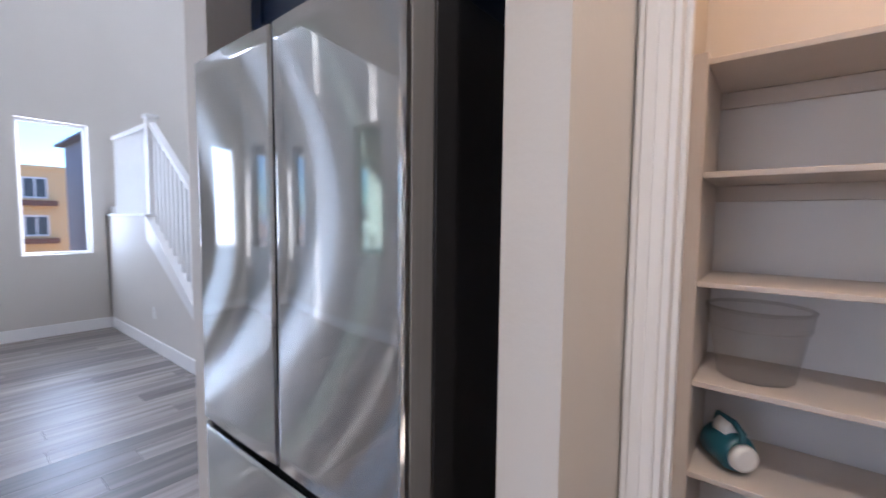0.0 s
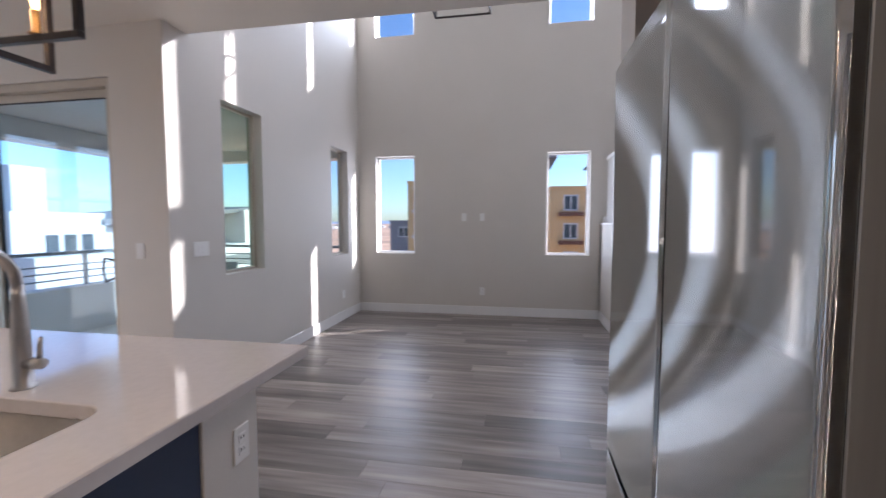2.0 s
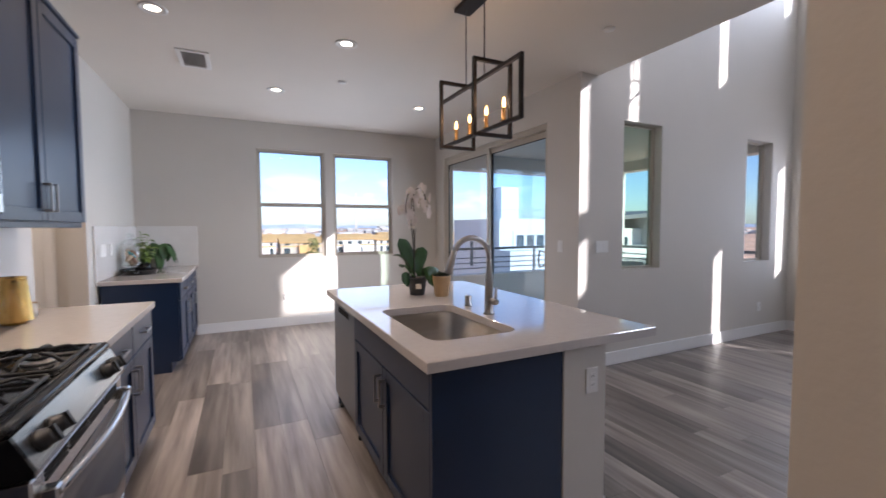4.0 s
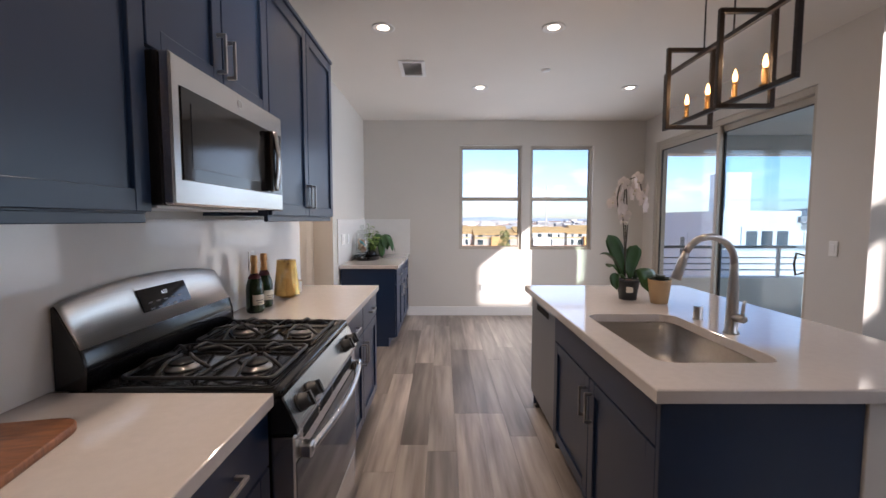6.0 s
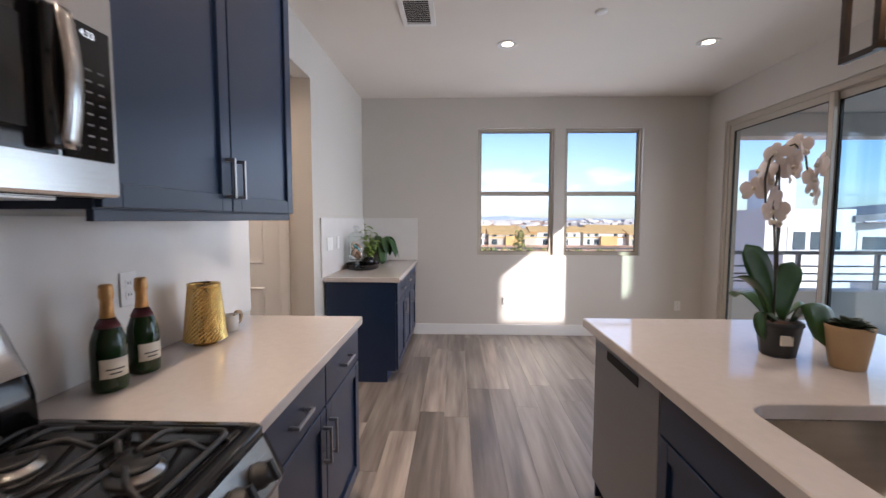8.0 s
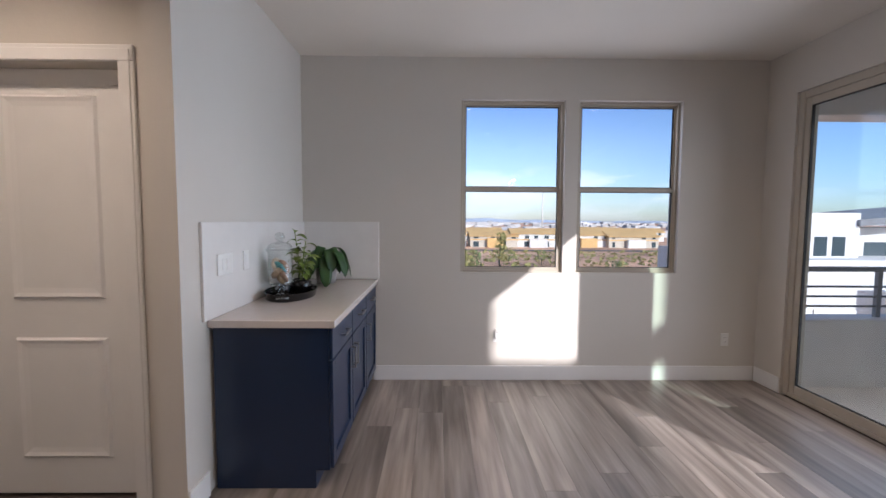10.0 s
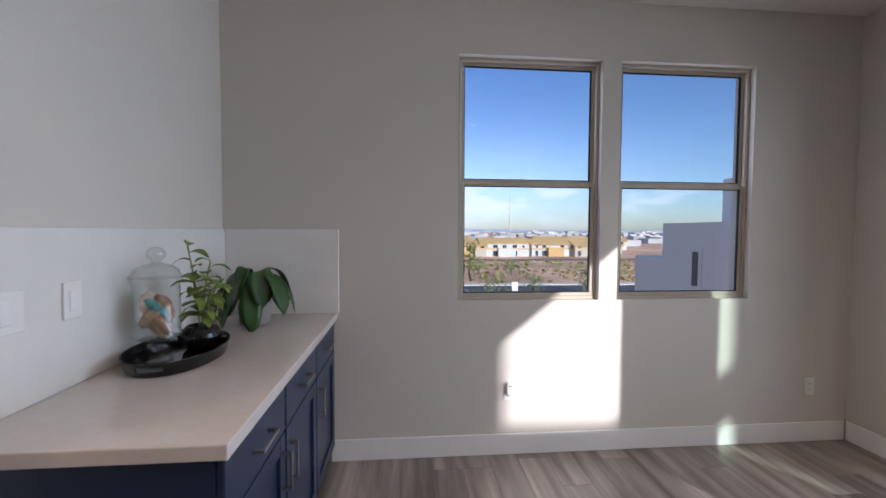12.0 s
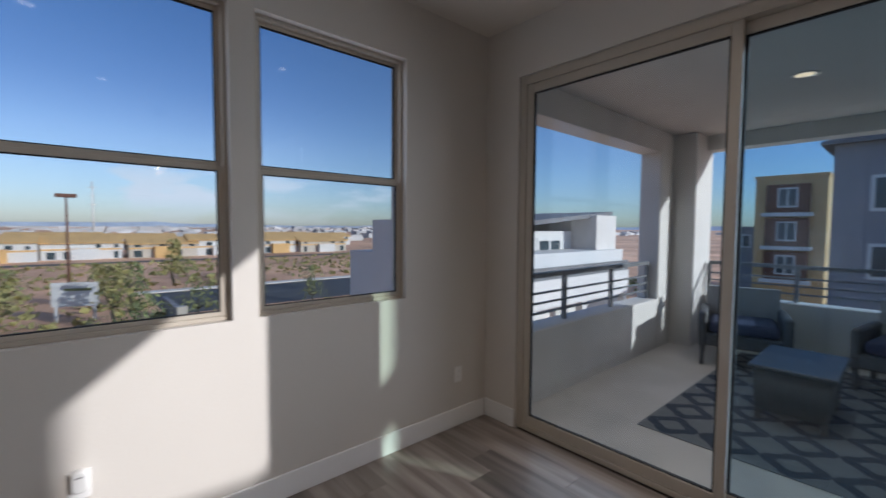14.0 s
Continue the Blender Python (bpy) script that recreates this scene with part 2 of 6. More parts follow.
def lathe(bm, prof, c=(0, 0, 0), seg=24, cap0=True, cap1=True):
    return rings(bm, [[(c[0] + r * math.cos(2 * math.pi * i / seg), c[1] + r * math.sin(2 * math.pi * i / seg), c[2] + z) for i in range(seg)] for r, z in prof], cap0, cap1)


def tube(bm, pts, rad, seg=8, square=False):
    pts = [Vector(p) for p in pts]
    rad = rad if isinstance(rad, (list, tuple)) else [rad] * len(pts)
    loops, up = [], None
    for i, p in enumerate(pts):
        d = (pts[min(i + 1, len(pts) - 1)] - pts[max(i - 1, 0)]).normalized()
        if up is None:
            up = Vector((0, 0, 1)) if abs(d.z) < 0.9 else Vector((1, 0, 0))
        s = d.cross(up).normalized()
        up = s.cross(d).normalized()
        k = 4 if square else seg
        off = math.pi / 4 if square else 0
        loops.append([p + (s * math.cos(2 * math.pi * j / k + off) + up * math.sin(2 * math.pi * j / k + off)) * rad[i] * (1.414 if square else 1) for j in range(k)])
    return rings(bm, loops, smooth=not square)


def obj(name, bm, material, smooth_ok=True):
    bmesh.ops.recalc_face_normals(bm, faces=bm.faces[:])
    me = bpy.data.meshes.new(name)
    bm.to_mesh(me)
    bm.free()
    me.materials.append(material)
    return new(name, me)


def part(name, bm, material, parent, label=""):
    ob = obj(name, bm, material)
    ob.parent = parent
    return tagged(ob, label)


def thing(name, label, category, m=None, group=""):
    e = new(name)
    e.empty_display_size = 0.1
    if m is not None:
        e.matrix_world = m
    return tagged(e, label, category, group)


def struct(name, bm, material, label, category="wall"):
    return tagged(obj(name, bm, material), label, category, kind="structure")


def wall(name, axis, at, depth, u0, u1, z0, z1, holes, material, label):
    """A wall with openings. axis 'x': lies at x from at to at+depth and runs along y."""
    bm, seen = bmesh.new(), {}
    lo, hi = min(at, at + depth), max(at, at + depth)
    us = sorted({u0, u1, *[h[0] for h in holes], *[h[1] for h in holes]})
    zs = sorted({z0, z1, *[h[2] for h in holes], *[h[3] for h in holes]})

    def solid(i, k):
        if not (0 <= i < len(us) - 1 and 0 <= k < len(zs) - 1):
            return False
        u, z = (us[i] + us[i + 1]) / 2, (zs[k] + zs[k + 1]) / 2
        return not any(h[0] < u < h[1] and h[2] < z < h[3] for h in holes)

    def vert(d, i, k):
        if (d, i, k) not in seen:
            seen[d, i, k] = bm.verts.new((d, us[i], zs[k]) if axis == "x" else (us[i], d, zs[k]))
        return seen[d, i, k]
    for i in range(len(us) - 1):
        for k in range(len(zs) - 1):
            if not solid(i, k):
                continue
            for d in (lo, hi):
                bm.faces.new([vert(d, i, k), vert(d, i + 1, k), vert(d, i + 1, k + 1), vert(d, i, k + 1)])
            for di, dk, a, b in ((-1, 0, (i, k), (i, k + 1)), (1, 0, (i + 1, k), (i + 1, k + 1)), (0, -1, (i, k), (i + 1, k)), (0, 1, (i, k + 1), (i + 1, k + 1))):
                if not solid(i + di, k + dk):
                    bm.faces.new([vert(lo, *a), vert(lo, *b), vert(hi, *b), vert(hi, *a)])
    return struct(name, bm, material, label)


LABEL_WALL = "smooth greige painted plaster wall"
HIGH = 6.2
CEIL = 2.843
# ---- structure ----
W1, W2 = (-2.26, -1.64), (0.36, 0.968)
wall("wall_west", "x", -6.367, -0.13, -2.69, 1.10, -0.2, HIGH, [(*W1, 0.935, 2.445), (*W2, 0.935, 2.445), (*W1, 4.265, 5.6), (*W2, 4.265, 5.6)], M_WALL, LABEL_WALL)
wall("wall_stair_west", "x", -6.42, -0.09, 1.10, 7.0, -0.2, HIGH, [(3.405, 3.88, 4.265, 5.6), (3.405, 3.88, 3.52, 4.0), (4.75, 6.66, 3.75, 4.31), (4.75, 6.66, 4.48, 6.0)], M_WALL, LABEL_WALL)
wall("wall_living_south", "y", -2.548, -0.142, -6.367, -2.84, -0.2, HIGH, [(-5.92, -5.36, 0.955, 2.46), (-3.82, -3.25, 0.955, 2.46)], M_WALL, LABEL_WALL)
wall("wall_slider", "x", -2.67, -0.17, -5.965, -2.548, -0.2, HIGH, [(-5.5, -3.02, -0.2, 2.48)], M_WALL, LABEL_WALL)
wall("wall_south", "y", -5.795, -0.17, -2.67, 3.6, -0.2, HIGH, [(-0.89, 0.02, 0.978, 2.488), (-1.92, -1.01, 0.978, 2.488)], M_WALL, LABEL_WALL)
wall("wall_east", "x", 1.41, 0.13, -5.795, 0.62, -0.2, CEIL, [(-4.03, -2.99, -0.2, 2.5)], M_WALL, LABEL_WALL)
wall("wall_hall_south", "y", -4.13, -0.12, 1.54, 3.6, -0.2, CEIL, [(1.718, 2.53, -0.2, 2.166)], M_WALL, LABEL_WALL)
wall("wall_hall_north", "y", -2.9, 0.12, 1.54, 3.6, -0.2, CEIL, [], M_WALL, LABEL_WALL)
wall("wall_hall_end", "x", 3.6, 0.12, -5.965, 2.2, -0.2, HIGH, [], M_WALL, LABEL_WALL)
wall("wall_fridge_east", "x", -0.18, -0.11, 0.287, 1.60, -0.2, CEIL, [], M_WALL, LABEL_WALL)
wall("wall_fridge_west", "x", -1.36, -0.17, 0.28, 7.0, -0.2, HIGH, [], M_WALL, LABEL_WALL)
wall("wall_fridge_back", "y", 1.02, 0.10, -1.36, -0.29, -0.2, CEIL, [], M_WALL, LABEL_WALL)
wall("wall_pantry", "y", 0.62, 0.115, -0.18, 1.41, -0.2, CEIL, [(-0.113, 0.70, -0.2, 2.44)], M_WALL, LABEL_WALL)
wall("wall_stair_north", "y", 7.0, 0.15, -6.52, -1.36, -0.2, HIGH, [], M_WALL, LABEL_WALL)
wall("wall_loft", "x", -2.90, 0.12, -2.548, 7.0, CEIL + 0.3, HIGH, [], M_WALL, LABEL_WALL)
wall("wall_loft_south", "y", -2.548, 0.10, -2.78, -2.67, CEIL + 0.3, HIGH, [], M_WALL, LABEL_WALL)
# unseen sloping panel, added to trim the lower edge of the sun patch
bm = bmesh.new()
rings(bm, [[(x, 4.75, 4.44), (x, 6.66, 4.44), (x, 6.66, 5.22), (x, 4.97, 4.52), (x, 4.75, 4.50)] for x in (-6.42, -6.36)], smooth=False)
struct("wall_stair_flight", bm, M_WALL, "unseen sloping panel added to cut off low sun")
struct("ceiling", bx(box(-2.90, -2.548, CEIL, 3.6, 7.0, CEIL + 0.3), -2.67, -5.795, CEIL, 3.6, -2.548, CEIL + 0.3), M_CEIL, "white textured flat ceiling with a square soffit edge", "ceiling")
struct("ceiling_high", box(-6.6, -2.7, HIGH, 3.7, 7.15, HIGH + 0.2), M_CEIL, "white high ceiling over the double-height room", "ceiling")
struct("floor", box(-6.367, -2.548, -0.2, 3.6, 7.0, -0.014), M_FLOORBASE, "sub-floor under grey oak planks", "floor")
floor_ob = struct("floor_dining", box(-2.84, -5.795, -0.2, 3.6, -2.548, -0.014), M_FLOORBASE, "sub-floor under grey oak planks in the dining end", "floor")
# pantry shell
wall("wall_pantry_back", "y", 1.56, 0.1, -0.18, 1.54, -0.2, CEIL, [], M_TRIM, "white painted pantry back wall")
wall("wall_pantry_east", "x", 1.41, 0.13, 0.62, 1.56, -0.2, CEIL, [], M_WALL, LABEL_WALL)


def baseboard(x0, y0, x1, y1, n):
    """Board along a wall's foot, 13 cm high; n points into the room."""
    d, h = 0.014, 0.132
    bm = box(min(x0, x0 + n[0] * d, x1), min(y0, y0 + n[1] * d, y1), 0.0, max(x0, x1, x1 + n[0] * d), max(y0, y1, y1 + n[1] * d), h, 0.003)
    return struct("baseboard", bm, M_TRIM, "white painted baseboard", "baseboard")


baseboard(-6.365, -2.534, -6.365, 1.12, (1, 0))
baseboard(-6.35, -2.546, -2.672, -2.546, (0, 1))
baseboard(-2.668, -3.02, -2.668, -2.53, (1, 0))
baseboard(-2.668, -5.78, -2.668, -5.5, (1, 0))
baseboard(-2.65, -5.793, 0.79, -5.793, (0, 1))
baseboard(1.408, -4.20, 1.408, -4.03, (-1, 0))
baseboard(-6.35, 1.134, -3.05, 1.134, (0, -1))
baseboard(-0.178, 0.287, -0.178, 0.60, (1, 0))
baseboard(-0.29, 0.289, -0.166, 0.289, (0, -1))


# ---- windows and sliding door ----


def window(name, axis, at, u0, u1, z0, z1, sash, out, material=None, fw=0.022):
    """A vinyl window in the plane at; out is the sign of the way outdoors. sash: height of a middle rail or None."""
    material = material or M_TAN
    root = tagged(new(name), "tan vinyl framed window with clear glass" + (" and a middle rail" if sash else ""), "window", kind="structure")

    def slab(bm, a, b, c, d, n0, n1, bev=0.004):
        lo, hi = sorted((at + out * n0, at + out * n1))
        return bx(bm, lo, a, c, hi, b, d, bev) if axis == "x" else bx(bm, a, lo, c, b, hi, d, bev)
    bm = bmesh.new()
    slab(bm, u0, u0 + fw, z0, z1, 0, 0.06)
    slab(bm, u1 - fw, u1, z0, z1, 0, 0.06)
    slab(bm, u0 + fw, u1 - fw, z0, z0 + fw, 0, 0.06)
    slab(bm, u0 + fw, u1 - fw, z1 - fw, z1, 0, 0.06)
    part("window_frame", bm, material, root)
    spans = [(z0 + fw, z1 - fw, 0.035)] if not sash else [(z0 + fw, sash, 0.02), (sash, z1 - fw, 0.04)]
    for a, b, n in spans:
        if sash:
            bm, sw = bmesh.new(), 0.021
            e0, e1 = u0 + fw, u1 - fw
            slab(bm, e0, e0 + sw, a, b, n - 0.014, n + 0.014, 0.003)
            slab(bm, e1 - sw, e1, a, b, n - 0.014, n + 0.014, 0.003)
            slab(bm, e0 + sw, e1 - sw, a, a + sw, n - 0.014, n + 0.014, 0.003)
            slab(bm, e0 + sw, e1 - sw, b - sw, b, n - 0.014, n + 0.014, 0.003)
            part("sash", bm, material, root)
            bm, i0, i1, j0, j1 = bmesh.new(), e0 + sw, e1 - sw, a + sw, b - sw
            for q in ((i0, i0 + 0.005, j0, j1), (i1 - 0.005, i1, j0, j1), (i0 + 0.005, i1 - 0.005, j0, j0 + 0.005), (i0 + 0.005, i1 - 0.005, j1 - 0.005, j1)):
                slab(bm, *q, n - 0.008, n + 0.008, 0)
            part("gasket", bm, M_DARK, root, "black rubber gasket")
        bm = bmesh.new()
        slab(bm, u0 + fw, u1 - fw, a, b, n - 0.002, n + 0.002, 0)
        p = part("pane", bm, M_GLASS, root, "clear glass pane")
        p.visible_shadow = False
    return root


window("window_1", "y", -5.835, -0.89, 0.02, 0.978, 2.488, 1.72, -1)
window("window_2", "y", -5.835, -1.92, -1.01, 0.978, 2.488, 1.72, -1)
window("window_3", "x", -6.45, *W1, 0.935, 2.445, None, -1, M_TRIM, 0.028)
window("window_4", "x", -6.45, *W2, 0.935, 2.445, None, -1, M_TRIM, 0.028)
window("window_5", "x", -6.45, *W1, 4.265, 5.6, None, -1, M_TRIM, 0.028)
window("window_6", "x", -6.45, *W2, 4.265, 5.6, None, -1, M_TRIM, 0.028)
window("window_7", "y", -2.64, -5.92, -5.36, 0.955, 2.46, None, -1)
window("window_9", "x", -6.47, 3.405, 3.88, 4.265, 5.6, None, -1, M_TRIM, 0.012)
window("window_10", "x", -6.47, 3.405, 3.88, 3.52, 4.0, None, -1, M_TRIM, 0.012)
window("window_8", "y", -2.64, -3.82, -3.25, 0.955, 2.46, None, -1)
for o in bpy.data.objects["window_8"].children:
    if o.name.startswith("pane"):
        o.data.materials[0] = M_GREENGLASS
        o.visible_shadow = True

# sliding glass door
slider = tagged(new("sliding_door"), "tan framed two-panel sliding glass door to the balcony", "sliding door", kind="structure")
SX = -2.74
Y0, Y1, ZT = -5.5, -3.02, 2.48
bm = box(SX - 0.07, Y0, 0.0, SX + 0.05, Y0 + 0.05, ZT, 0.004)
bx(bm, SX - 0.07, Y1 - 0.05, 0.0, SX + 0.05, Y1, ZT, 0.004)
bx(bm, SX - 0.07, Y0 + 0.05, ZT - 0.06, SX + 0.05, Y1 - 0.05, ZT, 0.004)
bx(bm, SX - 0.07, Y0 + 0.05, 0.0, SX + 0.05, Y1 - 0.05, 0.035, 0.004)
part("door_frame", bm, M_TAN, slider)


def slide_panel(y0, y1, x, glazing, gasket=0.008, w=0.05):
    bm = box(x - 0.017, y0, 0.035, x + 0.017, y0 + w, ZT - 0.06, 0.004)
    bx(bm, x - 0.017, y1 - w, 0.035, x + 0.017, y1, ZT - 0.06, 0.004)
    bx(bm, x - 0.017, y0 + w, 0.035, x + 0.017, y1 - w, 0.035 + 0.07, 0.004)
    bx(bm, x - 0.017, y0 + w, ZT - 0.06 - 0.06, x + 0.017, y1 - w, ZT - 0.06, 0.004)
    p = part("panel_frame", bm, M_TAN, slider)
    g = part("pane", box(x - 0.004, y0 + w, 0.105, x + 0.004, y1 - w, ZT - 0.12), glazing, p, "faintly green tinted glass pane")
    g.visible_shadow = False
    bm = box(x - 0.010, y0 + w, 0.105, x + 0.010, y0 + w + gasket, ZT - 0.12)
    bx(bm, x - 0.010, y1 - w - 0.008, 0.105, x + 0.010, y1 - w, ZT - 0.12)
    bx(bm, x - 0.010, y0 + w + gasket, 0.105, x + 0.010, y1 - w - 0.008, 0.112)
    bx(bm, x - 0.010, y0 + w + gasket, ZT - 0.127, x + 0.010, y1 - w - 0.008, ZT - 0.12)
    part("gasket", bm, M_DARK, p, "black rubber gasket")
    return p


slide_panel(Y0 + 0.05, -4.21, SX + 0.022, M_SLGLASS)
slide_panel(-4.27, Y1 - 0.05, SX - 0.025, M_SLGLASS2, 0.016)
bm = bmesh.new()
tube(bm, [(SX + 0.00, -3.12, 1.12), (SX + 0.07, -3.125, 1.14), (SX + 0.085, -3.125, 1.05), (SX + 0.07, -3.125, 0.96), (SX + 0.0, -3.12, 0.98)], 0.009)
part("door_handle", bm, M_BRONZE, slider, "dark bronze pull handle")

# ---- cabinets ----


def shaker(name, x0, x1, z0, z1, parent, material, rail=0.06, t=0.02, flat=False):
    """A panelled door or drawer front in the local plane y=0, facing -y."""
    bm = bmesh.new()
    if flat:
        bx(bm, x0, -t, z0, x1, 0, z1, 0.003)
    else:
        bx(bm, x0 + rail - 0.004, -t + 0.012, z0 + rail - 0.004, x1 - rail + 0.004, -0.002, z1 - rail + 0.004)
    d = part(name, bm, material, parent)
    if not flat:
        for a in (x0, x1 - rail):
            part("stile", box(a, -t, z0, a + rail, 0, z1, 0.002), material, d)
        for c in (z0, z1 - rail):
            part("rail", box(x0 + rail, -t + 0.0005, c, x1 - rail, 0, c + rail, 0.002), material, d)
    return d


def pull(x, z, upright, parent, length=0.14):
    """A square bar pull; local, proud of a front at y=-0.02."""
    h, r, o = length / 2, 0.0055, 0.034
    bm = bmesh.new()
    if upright:
        bx(bm, x - r, -0.02 - o, z - h, x + r, -0.02 - o + 0.009, z + h, 0.001)
        for zz in (z - h, z + h - 0.011):
            bx(bm, x - r, -0.02 - o + 0.009, zz, x + r, -0.019, zz + 0.011)
    else:
        bx(bm, x - h, -0.02 - o, z - r, x + h, -0.02 - o + 0.009, z + r, 0.001)
        for xx in (x - h, x + h - 0.011):
            bx(bm, xx, -0.02 - o + 0.009, z - r, xx + 0.011, -0.019, z + r)
    return part("handle", bm, M_NICKEL, parent, "brushed nickel bar handle")


def place(x, y, turn):
    return pose(x, y, 0, 0, 0, turn)


def base_unit(w, m, label, hinge="l", drawer=True, depth=0.60, doors=1, flat_drawer=True):
    """A base cabinet; local x along its front, front at y=0 facing -y."""
    e = thing("base_cabinet", label, "cabinet", m, "base cabinets")
    part("body", bx(box(0, 0.001, 0.10, w, depth, 0.873), 0, 0.075, 0.0, w, depth, 0.10), M_NAVY, e)
    g = 0.004
    top = 0.865
    if drawer:
        d = shaker("drawer", g, w - g, 0.70, top, e, M_NAVY, flat=flat_drawer)
        pull(w / 2, 0.785, False, d)
        top = 0.692
    for i in range(doors):
        a, b = w * i / doors + g / 2 + g / 2, w * (i + 1) / doors - g
        dd = shaker("door", a, b, 0.11, top, e, M_NAVY)
        side = hinge[i] if len(hinge) > i else "l"
        pull(b - 0.032 if side == "l" else a + 0.032, top - 0.13, True, dd)
    return e


CX = 0.79   # front of the base run along the east wall
LB = "navy shaker base cabinet with drawer"
base_unit(0.565, place(CX, -1.725, -90), LB + " beside the range", "l")
base_unit(0.53, place(CX, -2.29, -90), LB + " at the end of the run", "r")
base_unit(0.53, place(CX, 0.20, -90), LB + " under the long counter", "l")
base_unit(0.53, place(CX, -0.33, -90), LB + " beside the range", "r")
for i, (y, hg) in enumerate(((-4.255, "l"), (-4.77, "r"), (-5.285, "r"))):
    base_unit(0.505 if i < 2 else 0.5, place(CX, y, -90), "navy shaker base cabinet of the dining bar", hg)


def slab_top(name, x0, y0, x1, y1, label, z0=0.874, z1=0.914):
    return tagged(obj(name, box(x0, y0, z0, x1, y1, z1, 0.004, 2), M_QUARTZ), label, "countertop")


slab_top("countertop", 0.752, -2.842, 1.408, -1.722, "pinkish white quartz countertop with square edge")
slab_top("countertop", 0.752, -0.858, 1.408, 0.22, "pinkish white quartz countertop beside the range")
slab_top("countertop", 0.752, -5.793, 1.408, -4.235, "white quartz countertop of the dining bar")
tagged(obj("backsplash", box(1.395, -2.975, 0.915, 1.409, 0.22, 1.416, 0.001), M_SPLASH), "glossy white quartz slab backsplash", "backsplash")
tagged(obj("backsplash", box(1.393, -5.793, 0.915, 1.409, -4.19, 1.42, 0.002), M_SPLASH), "white quartz backsplash behind the dining bar", "backsplash")
tagged(obj("backsplash", box(0.74, -5.793, 0.915, 1.392, -5.778, 1.42, 0.002), M_SPLASH), "white quartz backsplash on the window wall", "backsplash")


def upper_unit(w, m, label, z0, z1, pulls="lr", depth=0.31, doors=2):
    e = thing("wall_cabinet", label, "cabinet", m, "wall cabinets")
    part("body", box(0, 0.001, z0, w, depth, z1 - 0.02), M_NAVY, e)
    part("crown", box(-0.0, -0.03, z1 - 0.022, w, depth, z1, 0.004), M_NAVY, e)
    if z0 < 1.6:
        part("light_rail", box(0.002, 0.0, z0 - 0.028, w - 0.002, 0.02, z0, 0.002), M_NAVY, e)
    for i in range(doors):
        a, b = w * i / doors + 0.004, w * (i + 1) / doors - 0.004
        d = shaker("door", a, b, z0 + 0.004, z1 - 0.03, e, M_NAVY)
        pull(b - 0.03 if i == 0 else a + 0.03, z0 + 0.12, True, d)
    return e


UX = 1.10
upper_unit(1.12, place(UX, -1.682, -90), "tall navy shaker wall cabinet with two doors", 1.43, 2.555)
upper_unit(0.815, place(UX, -0.866, -90), "short navy shaker wall cabinet over the microwave", 1.89, 2.555)
upper_unit(1.06, place(UX, 0.195, -90), "navy shaker wall cabinet over the counter", 1.43, 2.555)
e = upper_unit(1.065, place(-1.357, 0.44, 0), "navy shaker cabinet over the refrigerator", 1.95, 2.555, depth=0.57)

# ---- refrigerator ----
fr = thing("refrigerator", "stainless french-door refrigerator with glossy bowed doors", "refrigerator", pose(-0.867, 0.215, 0) @ Matrix.Diagonal((1.048, 1.0, 1.0, 1)))
part("case", bx(box(-0.41, 0.085, 0.05, 0.405, 0.76, 1.825, 0.006), -0.38, 0.12, 0.0, 0.38, 0.74, 0.05), M_FSIDE, fr, "dark grey painted steel case")


def bowed_door(name, x0, x1, z0, z1, bow, parent, n=60):
    """A door whose front bulges gently across its width and rounds off at the edges."""
    rows = []
    for k in range(25):
        v = k / 24
        z = z0 + (z1 - z0) * v
        row = []
        for i in range(n + 1):
            u = i / n
            x = x0 + (x1 - x0) * u
            edge = 0.005 * (max(0, 1 - u / 0.02) ** 2 + max(0, (u - 0.98) / 0.02) ** 2)
            wave = -0.003 * (u - 0.5) * (1 - (2 * v - 1) ** 2) - 0.0004 * math.sin(2 * math.pi * u + x0 * 4) * math.sin(math.pi * v) ** 2
            row.append((x, -bow * (1 - (2 * u - 1) ** 2) + edge + wave, z))
        row += [(x1, 0.078, z), (x0, 0.078, z)]
        rows.append(row)
    bm = rings(bmesh.new(), rows)
    bm.normal_update()
    for f in bm.faces:
        f.smooth = abs(f.normal.y) > 0.8
    return part(name, bm, M_FRIDGE, parent, "glossy stainless door")


bowed_door("door", -0.408, -0.003, 0.770, 1.825, 0.004, fr)
bowed_door("door", 0.003, 0.408, 0.770, 1.825, 0.004, fr)
bowed_door("freezer_drawer", -0.408, 0.408, 0.09, 0.748, 0.004, fr)
for ez0, ez1 in ((0.78, 1.82), (0.095, 0.74)):
    part("door_edge", box(0.4075, 0.016, ez0, 0.4105, 0.074, ez1, 0.001), M_FEDGE, fr, "grey painted door edge")
part("grip_recess", box(-0.40, 0.02, 0.745, 0.40, 0.08, 0.775), M_DARK, fr, "dark recessed grip")
part("hinge_cover", box(0.27, 0.06, 1.825, 0.40, 0.16, 1.85, 0.006), M_FSIDE, fr)
part("hinge_cover", box(-0.40, 0.06, 1.825, -0.27, 0.16, 1.85, 0.006), M_FSIDE, fr)

M_SINK = mat("satin_sink_steel", (0.58, 0.56, 0.54), 0.33, 1.0, vary=0.05, scale=5, stretch=(1, 12, 12))

